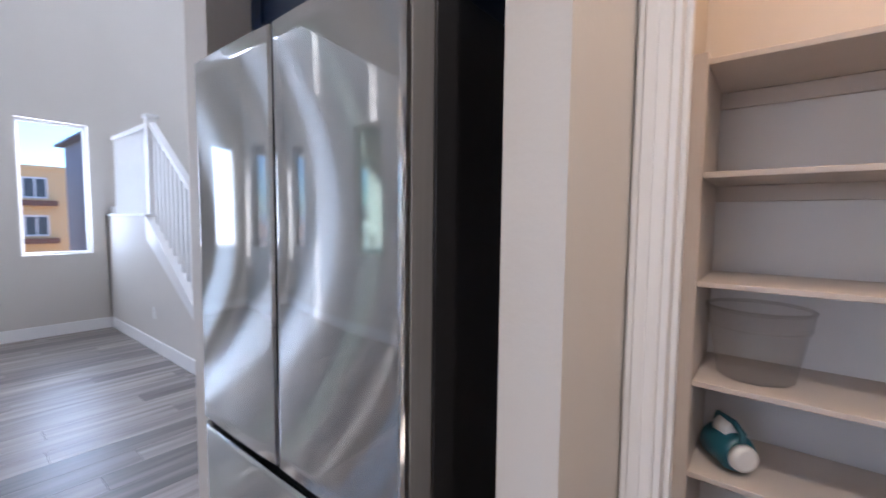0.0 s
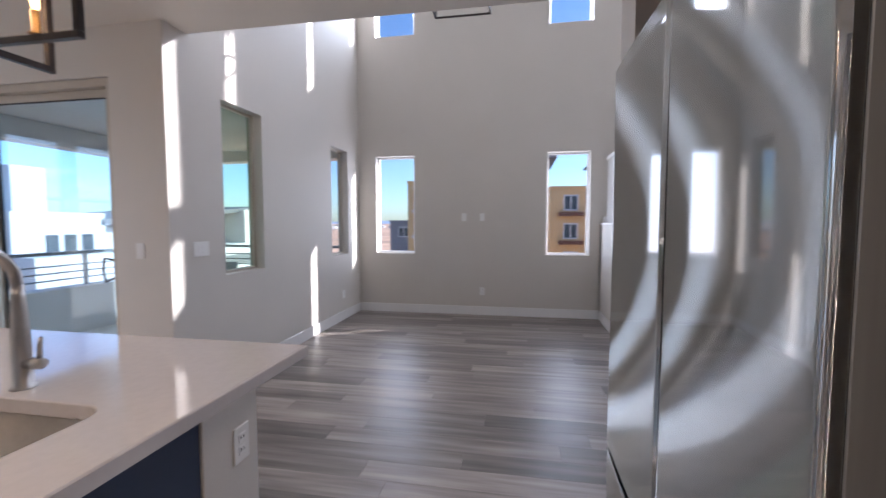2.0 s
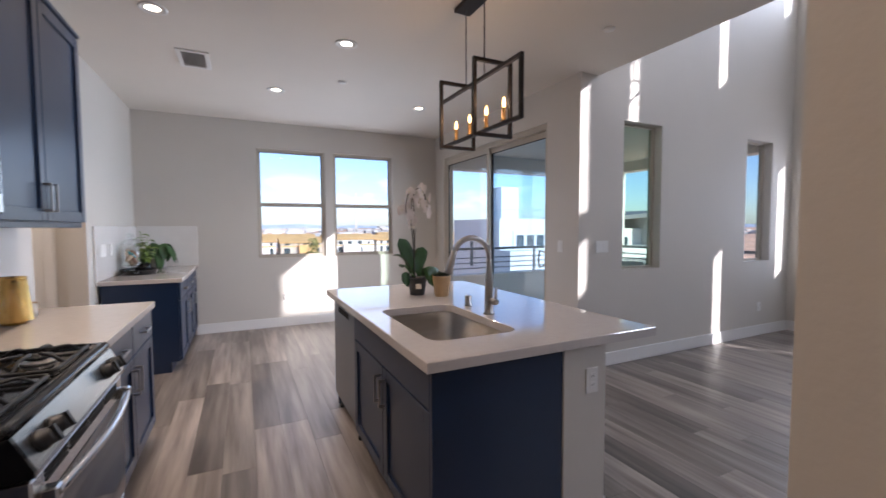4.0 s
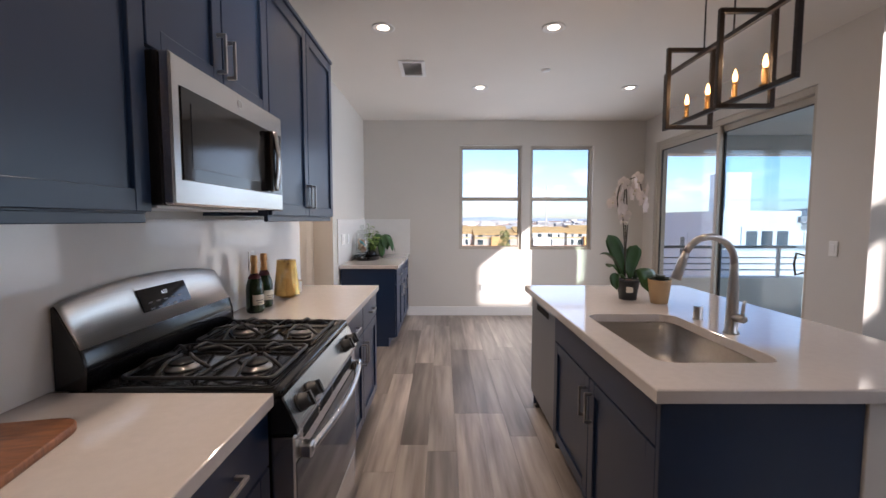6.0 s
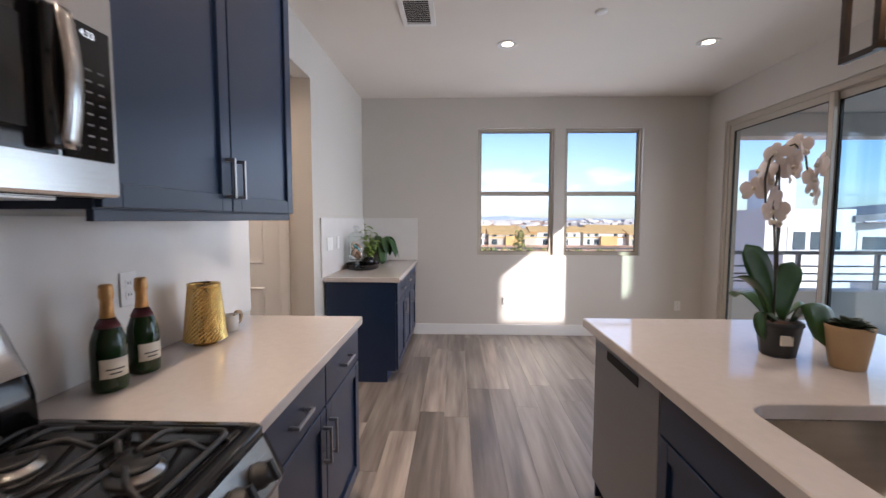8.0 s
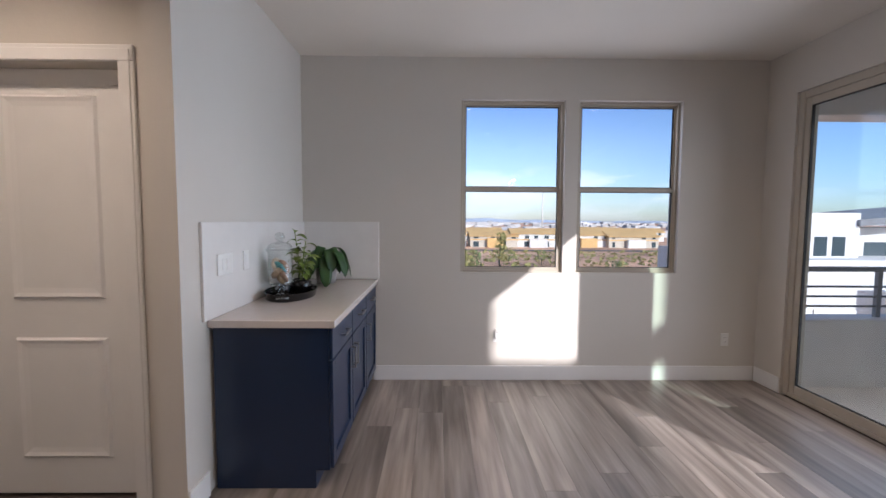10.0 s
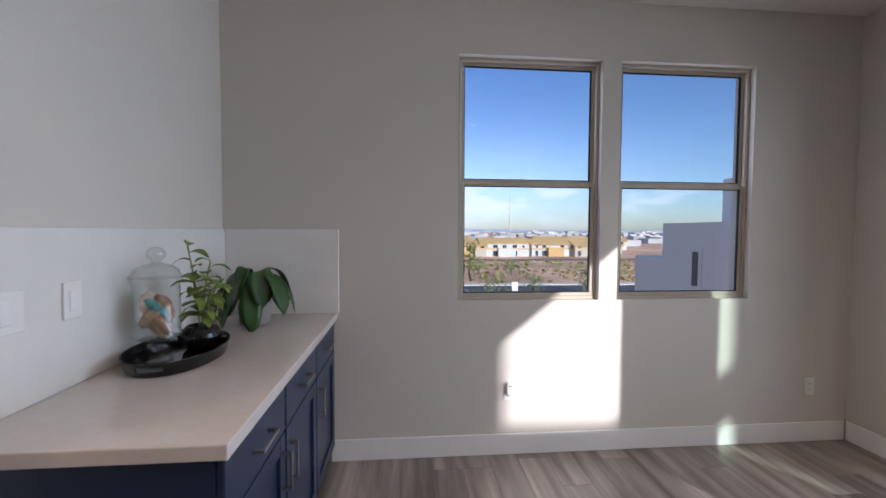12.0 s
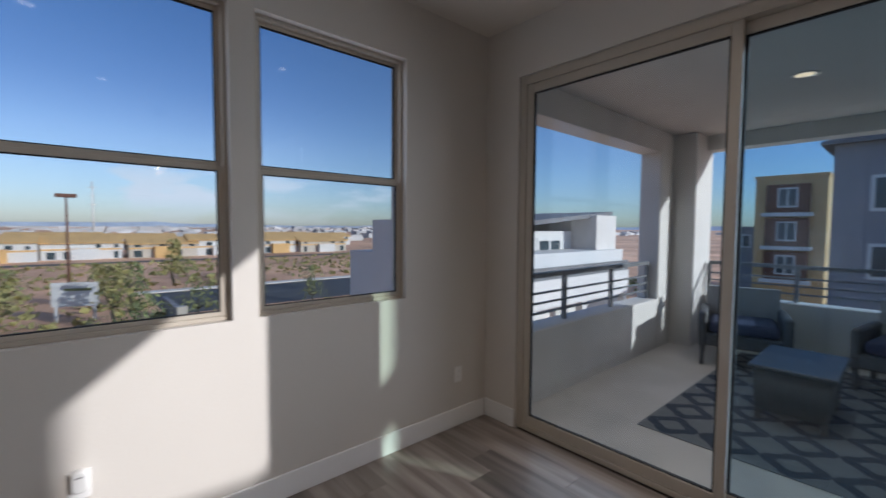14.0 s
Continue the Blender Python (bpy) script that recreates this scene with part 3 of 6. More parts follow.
# ---- island ----
isl = thing("island", "navy kitchen island with a greige painted back wall", "kitchen island", pose(0, 0, 0))
part("carcass", bx(box(-1.03, -2.13, 0.10, -0.425, -0.93, 0.62), -1.03, -2.13, 0.0, -0.50, -0.93, 0.10), M_NAVY, isl)
part("side_panel", box(-1.03, -0.945, 0.0, -0.402, -0.922, 0.873, 0.002), M_NAVY, isl, "plain navy end panel")
part("side_panel", box(-1.03, -2.83, 0.0, -0.44, -2.81, 0.873, 0.002), M_NAVY, isl, "plain navy end panel")
part("face_frame", box(-0.45, -2.13, 0.62, -0.424, -0.945, 0.873), M_NAVY, isl)
part("pony_wall", box(-1.28, -2.84, 0.0, -1.031, -0.915, 0.873, 0.003), M_WALL, isl, "greige painted pony wall")
part("end_board", box(-1.292, -2.84, 0.0, -1.281, -0.915, 0.13, 0.002), M_TRIM, isl, "white baseboard")
fm = thing("sink_cabinet", "navy shaker sink cabinet with two doors", "cabinet", place(-0.424, -2.13, 90))
shaker("false_drawer", 0.005, 1.18, 0.70, 0.865, fm, M_NAVY, flat=True)
d1 = shaker("door", 0.005, 0.585, 0.11, 0.692, fm, M_NAVY)
d2 = shaker("door", 0.592, 1.18, 0.11, 0.692, fm, M_NAVY)

M_DWASH = mat("grey_steel_door", (0.33, 0.34, 0.35), 0.36, 1.0, vary=0.05, scale=3, stretch=(1, 1, 60))
dw = thing("dishwasher", "stainless dishwasher built into the island", "dishwasher", place(-0.425, -2.80, 90))
part("tub", box(0.0, 0.03, 0.10, 0.66, 0.55, 0.86), M_DARK, dw)
part("door", box(0.005, -0.012, 0.115, 0.655, 0.03, 0.865, 0.005), M_DWASH, dw, "brushed stainless door")
part("pocket_handle", box(0.17, -0.0145, 0.775, 0.49, -0.011, 0.815, 0.001), M_DARK, dw, "dark pocket handle")
part("toe_panel", box(0.01, 0.05, 0.0, 0.65, 0.08, 0.10), M_BLACK, dw)
for i in range(2):
    part("foot", lathe(bmesh.new(), [(0.018, 0), (0.018, 0.02), (0.008, 0.022), (0.008, 0.10)], (0.05 + 0.56 * i, 0.03, 0), 10), M_IRON, dw)


def rounded(x0, y0, x1, y1, r, z, n=6):
    pts = []
    for cx, cy, a in ((x1 - r, y1 - r, 0), (x0 + r, y1 - r, 90), (x0 + r, y0 + r, 180), (x1 - r, y0 + r, 270)):
        for i in range(n + 1):
            t = radians(a + 90 * i / n)
            pts.append((cx + r * math.cos(t), cy + r * math.sin(t), z))
    return pts


SINK = (-0.945, -1.875, -0.495, -1.115)
bm = bmesh.new()
outer = lambda o, z: [(-0.365 - o, -0.88 - o, z)] * 7 + [(-1.57 + o, -0.88 - o, z)] * 7 + [(-1.57 + o, -2.846 + o, z)] * 7 + [(-0.365 - o, -2.846 + o, z)] * 7
hole = rounded(*SINK, 0.075, 0)
rings(bm, [[(x, y, 0.872) for x, y, _ in hole], [(x, y, 0.911) for x, y, _ in hole], [(x + (0.003 if x > -0.72 else -0.003), y + (0.003 if y > -1.5 else -0.003), 0.914) for x, y, _ in hole],
           outer(0.004, 0.914), outer(0, 0.910), outer(0, 0.872), [(x, y, 0.872) for x, y, _ in hole]], False, False, False)
bmesh.ops.remove_doubles(bm, verts=bm.verts[:], dist=0.0003)
bmesh.ops.dissolve_degenerate(bm, edges=bm.edges[:], dist=0.0002)
tagged(obj("island_countertop", bm, M_QUARTZ), "glossy white quartz island top with a sink cut-out", "countertop")
sink = thing("sink", "undermounted stainless steel single-bowl sink", "sink", pose(0, 0, 0))
bm = bmesh.new()
lo = [(0.006, 0.871, 0.08), (0.0, 0.865, 0.08), (0.006, 0.70, 0.08), (0.02, 0.675, 0.075), (0.05, 0.66, 0.06), (0.2, 0.656, 0.02)]
rings(bm, [rounded(SINK[0] - 0.004 + o, SINK[1] - 0.004 + o, SINK[2] + 0.004 - o, SINK[3] + 0.004 - o, r, z) for o, z, r in lo], False, True)
part("bowl", bm, M_SINK, sink)
part("drain", lathe(bmesh.new(), [(0.045, 0.657), (0.045, 0.661), (0.032, 0.66), (0.03, 0.657)], (-0.78, -1.5, 0), 20), M_NICKEL, sink, "round metal drain")


M_PANEL = mat("dark_brushed_steel", (0.36, 0.355, 0.35), 0.26, 1.0, vary=0.06, scale=3, stretch=(1, 90, 90))

# ---- range ----
rg = thing("range", "stainless gas range with black cooktop and cast iron grates", "range", place(0.745, -0.864, -90))
RW, RD = 0.852, 0.645   # local x runs south, y runs to the wall
part("body", bx(box(0.0, 0.03, 0.09, RW, RD, 0.895, 0.003), 0.03, 0.08, 0.0, RW - 0.03, RD, 0.09), M_BLACK, rg, "black enamelled body")
bm = bmesh.new()
rings(bm, [rounded(0, -0.012, RW, RD - 0.10, 0.02, 0.893), rounded(0, -0.012, RW, RD - 0.10, 0.02, 0.914), rounded(0.006, -0.006, RW - 0.006, RD - 0.106, 0.02, 0.922),
           rounded(0.03, 0.03, RW - 0.03, RD - 0.13, 0.03, 0.922), rounded(0.045, 0.045, RW - 0.045, RD - 0.145, 0.03, 0.912)], True, True)
part("cooktop", bm, M_BLACK, rg, "glossy black enamel cooktop")
# sloped control panel with knobs
bm = bmesh.new()
prof = [(-0.012, 0.893), (-0.055, 0.80), (-0.055, 0.785), (0.03, 0.785), (0.03, 0.893)]
rings(bm, [[(x, y, z) for y, z in prof] for x in (0.014, RW - 0.014)], smooth=False)
for cx0, cx1 in ((0.0, 0.0138), (RW - 0.0138, RW)):
    cap = bmesh.new()
    rings(cap, [[(x, y, z) for y, z in prof] for x in (cx0, cx1)], smooth=False)
    part("end_cap", cap, M_BLACK, rg, "black end cap")
part("control_panel", bm, M_PANEL, rg, "brushed stainless control panel")
for kx in (0.09, 0.18, RW - 0.18, RW - 0.09):
    c, n = Vector((kx, -0.034, 0.842)), Vector((0, -0.908, 0.419))
    bm = bmesh.new()
    tube(bm, [c, c + n * 0.012, c + n * 0.013, c + n * 0.034, c + n * 0.038], [0.029, 0.029, 0.025, 0.023, 0.018], 18)
    side = Vector((1, 0, 0))
    q = c + n * 0.03
    upv = n.cross(side)
    rings(bm, [[q + side * a + upv * b + n * d for a, b in ((-0.006, -0.023), (0.006, -0.023), (0.006, 0.023), (-0.006, 0.023))] for d in (0, 0.016)], smooth=False)
    part("knob", bm, M_IRON, rg, "black control knob")
# oven door, vents, bowed handle, drawer
od = part("oven_door", box(0.006, -0.045, 0.27, RW - 0.006, 0.03, 0.775, 0.006), M_STEEL, rg, "stainless oven door")
part("window", box(0.012, -0.0475, 0.285, RW - 0.012, -0.044, 0.69, 0.001), M_BGLASS, od, "black oven glass")
for i in range(4):
    for k in range(3):
        vx = 0.085 + i * 0.175
        part("vent_slot", box(vx, -0.0475, 0.733 + k * 0.013, vx + 0.155, -0.044, 0.740 + k * 0.013), M_DARK, od)
bm = bmesh.new()
pts = [(0.05 + (RW - 0.10) * i / 16, -0.075 - 0.030 * math.sin(math.pi * i / 16), 0.715) for i in range(17)]
tube(bm, pts, 0.014, 10)
bx(bm, 0.035, -0.085, 0.69, 0.075, -0.044, 0.735, 0.006)
bx(bm, RW - 0.075, -0.085, 0.69, RW - 0.035, -0.044, 0.735, 0.006)
part("oven_handle", bm, M_STEEL, rg, "bowed stainless oven handle")
part("drawer", box(0.006, -0.04, 0.095, RW - 0.006, 0.03, 0.262, 0.006), M_STEEL, rg, "stainless storage drawer")
# arched backguard
bm = bmesh.new()
lo, N = [], 48
for i in range(N + 1):
    u = i / N
    top = 1.160 + 0.046 * math.sin(math.pi * u) ** 0.7
    lo.append([(RW * u, RD - 0.094, 0.915), (RW * u, RD - 0.090, 0.985), (RW * u, RD - 0.078, 1.028), (RW * u, RD - 0.016, top - 0.008), (RW * u, RD - 0.008, top), (RW * u, RD - 0.003, top - 0.002), (RW * u, RD - 0.002, 0.915)])
rings(bm, lo)
bg = part("backguard", bm, M_BLACK, rg, "black backguard with a stainless face")
bm = bmesh.new()
lo = []
for i in range(N + 1):
    u = 0.006 + 0.988 * i / N
    top = 1.160 + 0.046 * math.sin(math.pi * u) ** 0.7
    lo.append([(RW * u, RD - 0.0795, 1.034), (RW * u, RD - 0.0185, top - 0.008), (RW * u, RD - 0.010, top + 0.0025), (RW * u, RD - 0.006, top + 0.0015), (RW * u, RD - 0.014, top - 0.010), (RW * u, RD - 0.074, 1.034)])
rings(bm, lo)
part("face_plate", bm, M_SATIN, bg, "brushed stainless arched face")
bm = bmesh.new()
sy = lambda z: RD - 0.0785 + (z - 1.034) * (0.061 / 0.163)
rings(bm, [[(x, sy(z) - 0.003 - d, z) for x, z in ((0.285, 1.080), (0.56, 1.080), (0.56, 1.160), (0.285, 1.160))] for d in (0, 0.002)], smooth=False)
part("display", bm, M_BGLASS, bg, "black glass clock display")
M_LED = glow("clock_digits", (0.85, 0.93, 1.0), 0.45)


def writing(text, size, m, material, parent, name="writing"):
    cu = bpy.data.curves.new(name, "FONT")
    cu.body, cu.size, cu.align_x, cu.align_y = text, size, "CENTER", "CENTER"
    cu.extrude = 0.0003
    cu.materials.append(material)
    o = new(name, cu)
    o.parent = parent
    o.matrix_local = m
    return o


tilt = math.degrees(math.atan(0.163 / 0.061))
writing("4:32", 0.019, pose(0.42, sy(1.135) - 0.0065, 1.135, tilt, 0, 0), M_LED, bg, "digits")
for i in range(5):
    for j in range(2):
        x, z = 0.32 + i * 0.042, 1.085 + j * 0.022
        part("touch_key", box(x, sy(z) - 0.0063, z, x + 0.022, sy(z) - 0.0052, z + 0.004), mat("key_grey", (0.25, 0.25, 0.26), 0.5) if i + j == 0 else bpy.data.materials["key_grey"], bg)
# burners and grates
burners = [(0.20, 0.15), (0.20, 0.40), (RW - 0.20, 0.15), (RW - 0.20, 0.40)]
for bxx, byy in burners:
    bn = part("burner", lathe(bmesh.new(), [(0.052, 0.912), (0.05, 0.92), (0.036, 0.926), (0.036, 0.93)], (bxx, byy, 0), 24), M_NICKEL, rg, "metal burner base")
    part("cap", lathe(bmesh.new(), [(0.034, 0.9305), (0.04, 0.931), (0.041, 0.937), (0.036, 0.941), (0.0, 0.943)], (bxx, byy, 0), 24, True, False), M_IRON, bn, "matt black burner cap")


def bar(bm, pts, r=0.0060):
    tube(bm, pts, r, 6)


for gx0, gx1 in ((0.05, RW / 2 - 0.012), (RW / 2 + 0.012, RW - 0.05)):
    bm = bmesh.new()
    zl, zg, gy0, gy1 = 0.930, 0.958, 0.04, 0.505
    mx, my = (gx0 + gx1) / 2, (gy0 + gy1) / 2
    rim = rounded(gx0 + 0.012, gy0, gx1 - 0.012, gy1, 0.025, zl, 3)
    bar(bm, rim + rim[:1], 0.0065)
    bar(bm, [(gx0 + 0.012, my, zl), (gx1 - 0.012, my, zl)], 0.0065)
    for fx in (gx0 + 0.02, gx1 - 0.02):
        for fy in (gy0 + 0.012, my, gy1 - 0.012):
            bar(bm, [(fx, fy, zl), (fx, fy, 0.912)], 0.007)
    for cy, lo_y, hi_y in ((0.15, gy0, my), (0.40, my, gy1)):
        for sx_ in (-1, 1):
            edge_x = gx1 - 0.012 if sx_ > 0 else gx0 + 0.012
            bar(bm, [(edge_x, cy, zl), (mx + sx_ * 0.115, cy, zg - 0.003), (mx + sx_ * 0.095, cy, zg), (mx + sx_ * 0.032, cy, zg)])
            for ey in (lo_y, hi_y):
                sy_g = 1 if ey > cy else -1
                bar(bm, [(mx + sx_ * 0.085, ey, zl), (mx + sx_ * 0.075, cy + sy_g * 0.075, zg - 0.002), (mx + sx_ * 0.066, cy + sy_g * 0.062, zg), (mx + sx_ * 0.022, cy + sy_g * 0.024, zg)])
    part("grate", bm, M_IRON, rg, "cast iron pan grate")

# ---- microwave ----
mw = thing("microwave", "stainless over-the-range microwave with black glass door", "microwave", place(1.035, -0.874, -90))
MWW, Z0, Z1 = 0.80, 1.452, 1.882
part("body", box(0.0, 0.022, Z0, MWW, 0.37, Z1, 0.004), M_BLACK, mw, "black metal case")
part("front_frame", box(0.0, -0.012, Z0 + 0.002, MWW, 0.022, Z1, 0.006), M_STEEL, mw, "brushed stainless front")
part("door_glass", box(0.04, -0.016, Z0 + 0.075, 0.655, -0.011, Z1 - 0.085, 0.001), M_BGLASS, mw, "black glass door window")
part("window", box(0.085, -0.0175, Z0 + 0.115, 0.595, -0.0155, Z1 - 0.125, 0.0005), mat("screened_glass", (0.022, 0.023, 0.025), 0.10), mw, "screened dark glass window")
part("control_strip", box(0.665, -0.016, Z0 + 0.075, MWW - 0.018, -0.011, Z1 - 0.085, 0.001), M_BGLASS, mw, "black glass control strip")
bm = bmesh.new()
rows = []
for k in range(15):
    v = k / 14
    z, d = Z0 + 0.085 + (Z1 - Z0 - 0.175) * v, -0.046 - 0.016 * math.sin(math.pi * v)
    rows.append([(0.634, d, z), (0.664, d, z), (0.667, d + 0.006, z), (0.664, d + 0.012, z), (0.634, d + 0.012, z), (0.631, d + 0.006, z)])
rings(bm, rows)
part("handle_pocket", box(0.610, -0.044, Z0 + 0.082, 0.650, -0.0165, Z1 - 0.092, 0.008, 2), M_BGLASS, mw, "glossy black handle backing")
part("door_handle", bm, M_STEEL, mw, "curved stainless handle")
bm = bmesh.new()
tube(bm, [(0.40, -0.012, Z1 - 0.042), (0.40, -0.0145, Z1 - 0.042)], 0.014, 20)
part("badge", bm, M_NICKEL, mw, "round metal badge")
writing("4:33", 0.020, pose(0.727, -0.0172, Z1 - 0.105, 90), M_LED, mw, "digits")
M_KEY = mat("key_print", (0.11, 0.11, 0.115), 0.5)
for i in range(3):
    for j in range(8):
        part("touch_key", box(0.688 + i * 0.03, -0.0168, Z0 + 0.10 + j * 0.022, 0.702 + i * 0.03, -0.0158, Z0 + 0.104 + j * 0.022), M_KEY, mw)
part("grease_filter", box(0.06, 0.08, Z0 - 0.006, MWW - 0.06, 0.33, Z0 + 0.001, 0.002), M_NICKEL, mw, "grey mesh filter")
part("lamp_cover", box(0.33, 0.03, Z0 - 0.004, 0.47, 0.07, Z0 + 0.001, 0.001), M_PLATE, mw)

# island doors' handles
pull(0.585 - 0.035, 0.57, True, d1)
pull(0.592 + 0.035, 0.57, True, d2)

# ---- faucet ----
fc = thing("faucet", "brushed nickel gooseneck pull-down kitchen faucet", "faucet", pose(-1.012, -1.50, 0.914))
part("base", lathe(bmesh.new(), [(0.031, 0), (0.031, 0.006), (0.025, 0.012), (0.0245, 0.09), (0.0232, 0.15), (0.0205, 0.21), (0.0172, 0.265), (0.0152, 0.31)], seg=24), M_NICKEL, fc)
pts = [(0, 0, 0.24), (0, 0, 0.285)]
for i in range(1, 15):
    t = math.pi * (1 - i / 14 * 0.86)
    pts.append((0.112 + 0.112 * math.cos(t), 0, 0.31 + 0.116 * math.sin(t)))
part("spout", tube(bmesh.new(), pts, 0.0150, 14), M_NICKEL, fc, "curved spout tube")
ex, ez = pts[-1][0], pts[-1][2]
part("spray_head", tube(bmesh.new(), [(ex, 0, ez), (ex + 0.012, 0, ez - 0.03), (ex + 0.032, 0, ez - 0.09), (ex + 0.042, 0, ez - 0.12)], [0.0145, 0.018, 0.021, 0.022], 16), M_NICKEL, fc, "pull-down spray head")
lv = part("lever_hub", tube(bmesh.new(), [(0, 0.015, 0.075), (-0.01, 0.06, 0.075), (-0.011, 0.068, 0.075)], [0.018, 0.018, 0.012], 14), M_NICKEL, fc)
part("lever", tube(bmesh.new(), [(-0.009, 0.052, 0.085), (-0.009, 0.056, 0.13), (-0.01, 0.062, 0.155)], [0.008, 0.0065, 0.006], 10), M_NICKEL, lv, "slim handle lever")
ag = thing("air_gap", "short brushed nickel air gap cap", "air gap", pose(-1.025, -1.76, 0.914))
part("cap", lathe(bmesh.new(), [(0.024, 0), (0.024, 0.004), (0.021, 0.008), (0.021, 0.062), (0.018, 0.066)], seg=20), M_NICKEL, ag)

# ---- chandelier over the island ----
ch = thing("chandelier", "dark bronze open-frame linear chandelier with four candle lamps", "chandelier", pose(-1.145, -1.8875, 0))


def frame_rect(axis, at, u0, u1, z0, z1, r=0.011):
    bm = bmesh.new()
    for a, b, c, d in ((u0 - r, u1 + r, z0 - r, z0 + r), (u0 - r, u1 + r, z1 - r, z1 + r), (u0 - r, u0 + r, z0 + r, z1 - r), (u1 - r, u1 + r, z0 + r, z1 - r)):
        if axis == "x":
            bx(bm, at - r, a, c, at + r, b, d, 0.0015)
        else:
            bx(bm, a, at - r, c, b, at + r, d, 0.0015)
    return bm


part("long_frame", frame_rect("x", 0, -0.4925, 0.4925, 1.99, 2.317), M_BRONZE, ch)
part("cross_frame", frame_rect("y", -0.235, -0.125, 0.125, 1.945, 2.375), M_BRONZE, ch)
part("cross_frame", frame_rect("y", 0.21, -0.125, 0.125, 1.945, 2.375), M_BRONZE, ch)
M_BRASS = mat("aged_brass", (0.45, 0.27, 0.10), 0.35, 0.9, vary=0.12, scale=20)
for cy in (-0.257, -0.067, 0.14, 0.33):
    c = part("candle", lathe(bmesh.new(), [(0.02, 2.001), (0.02, 2.006), (0.012, 2.008), (0.012, 2.075), (0.009, 2.077)], (0, cy, 0), 14), M_BRASS, ch, "aged brass candle sleeve")
    part("bulb", lathe(bmesh.new(), [(0.006, 2.077), (0.0095, 2.088), (0.011, 2.097), (0.009, 2.113), (0.004, 2.130), (0.001, 2.137)], (0, cy, 0), 12), M_BULB, c, "glowing flame bulb")
    lamp = new("candle_lamp", bpy.data.lights.new("candle_lamp", "POINT"))
    lamp.data.energy, lamp.data.color, lamp.data.shadow_soft_size = 0.6, (1.0, 0.66, 0.34), 0.02
    lamp.location = (-1.145, -1.8875 + cy, 2.175)
for ry in (-0.115, 0.115):
    part("rod", tube(bmesh.new(), [(0, ry, 2.32), (0, ry, 2.82)], 0.004, 8), M_BRONZE, ch)
part("canopy", box(-0.06, -0.17, 2.815, 0.06, 0.17, CEIL, 0.003), M_BRONZE, ch, "rectangular ceiling canopy")

# pendant of the high room
pe = thing("pendant_light", "dark metal open-frame pendant in the high room", "pendant light", pose(-4.3, -0.63, 0))
part("frame", frame_rect("x", -0.11, -0.28, 0.28, 3.53, 4.03, 0.008), M_BRONZE, pe)
part("frame", frame_rect("x", 0.11, -0.28, 0.28, 3.53, 4.03, 0.008), M_BRONZE, pe)
for sy_ in (-0.28, 0.28):
    for zz in (3.53, 4.03):
        part("tie_bar", box(-0.10, sy_ - 0.008, zz - 0.008, 0.10, sy_ + 0.008, zz + 0.008), M_BRONZE, pe)
part("hanger", box(-0.10, -0.008, 4.022, 0.10, 0.008, 4.038), M_BRONZE, pe)
part("rod", tube(bmesh.new(), [(0, 0, 4.03), (0, 0, HIGH)], 0.006, 8), M_BRONZE, pe)

# ---- ceiling fixtures ----


def downlight(x, y, watts=3.4):
    e = thing("downlight", "round white recessed downlight glowing warm", "downlight", pose(x, y, CEIL), "recessed downlights")
    part("trim_ring", lathe(bmesh.new(), [(0.062, -0.001), (0.085, -0.001), (0.087, -0.005), (0.082, -0.008), (0.064, -0.006), (0.062, -0.001)], seg=28, cap0=False, cap1=False), M_PLATE, e)
    part("reflector", lathe(bmesh.new(), [(0.0615, -0.006), (0.044, -0.0015)], seg=24, cap0=False, cap1=False), M_PLATE, e, "white inner reflector ring")
    part("lens", lathe(bmesh.new(), [(0.0445, -0.002), (0.001, -0.0026)], seg=24, cap0=False), M_CAN, e, "glowing lens")
    lamp = new("downlight_lamp", bpy.data.lights.new("downlight_lamp", "AREA"))
    lamp.data.shape, lamp.data.size, lamp.data.energy, lamp.data.color = "DISK", 0.11, watts, (1.0, 0.78, 0.55)
    lamp.data.spread = radians(130)
    lamp.location = (x, y, CEIL - 0.012)


# The can at (0.45, -0.10) is unseen, added to brighten the kitchen's north end.
for px_, py_, lw_ in ((0.71, -2.90, 4.2), (-0.56, -2.89, 3.4), (-0.14, -4.30, 3.0), (-1.76, -4.30, 3.0), (0.71, -1.45, 5.0), (0.45, -0.10, 3.8)):
    downlight(px_, py_, lw_)
downlight(2.1, -3.45, 6.5)
vt = thing("ceiling_vent", "white metal ceiling air register with slats", "vent", pose(0.55, -3.74, CEIL))
part("backing", box(-0.085, -0.16, -0.003, 0.085, 0.16, -0.0005), M_DARK, vt)
bm = box(-0.12, -0.20, -0.012, -0.085, 0.20, 0, 0.002)
bx(bm, 0.085, -0.20, -0.012, 0.12, 0.20, 0, 0.002)
bx(bm, -0.085, -0.20, -0.012, 0.085, -0.16, 0, 0.002)
bx(bm, -0.085, 0.16, -0.012, 0.085, 0.20, 0, 0.002)
part("frame", bm, M_PLATE, vt)
for i in range(12):
    y = -0.15 + i * 0.0273
    bm = bmesh.new()
    rings(bm, [[(x, y, -0.006), (x, y + 0.003, -0.004), (x, y + 0.016, -0.010), (x, y + 0.014, -0.012)] for x in (-0.085, 0.085)], smooth=False)
    part("slat", bm, M_PLATE, vt)
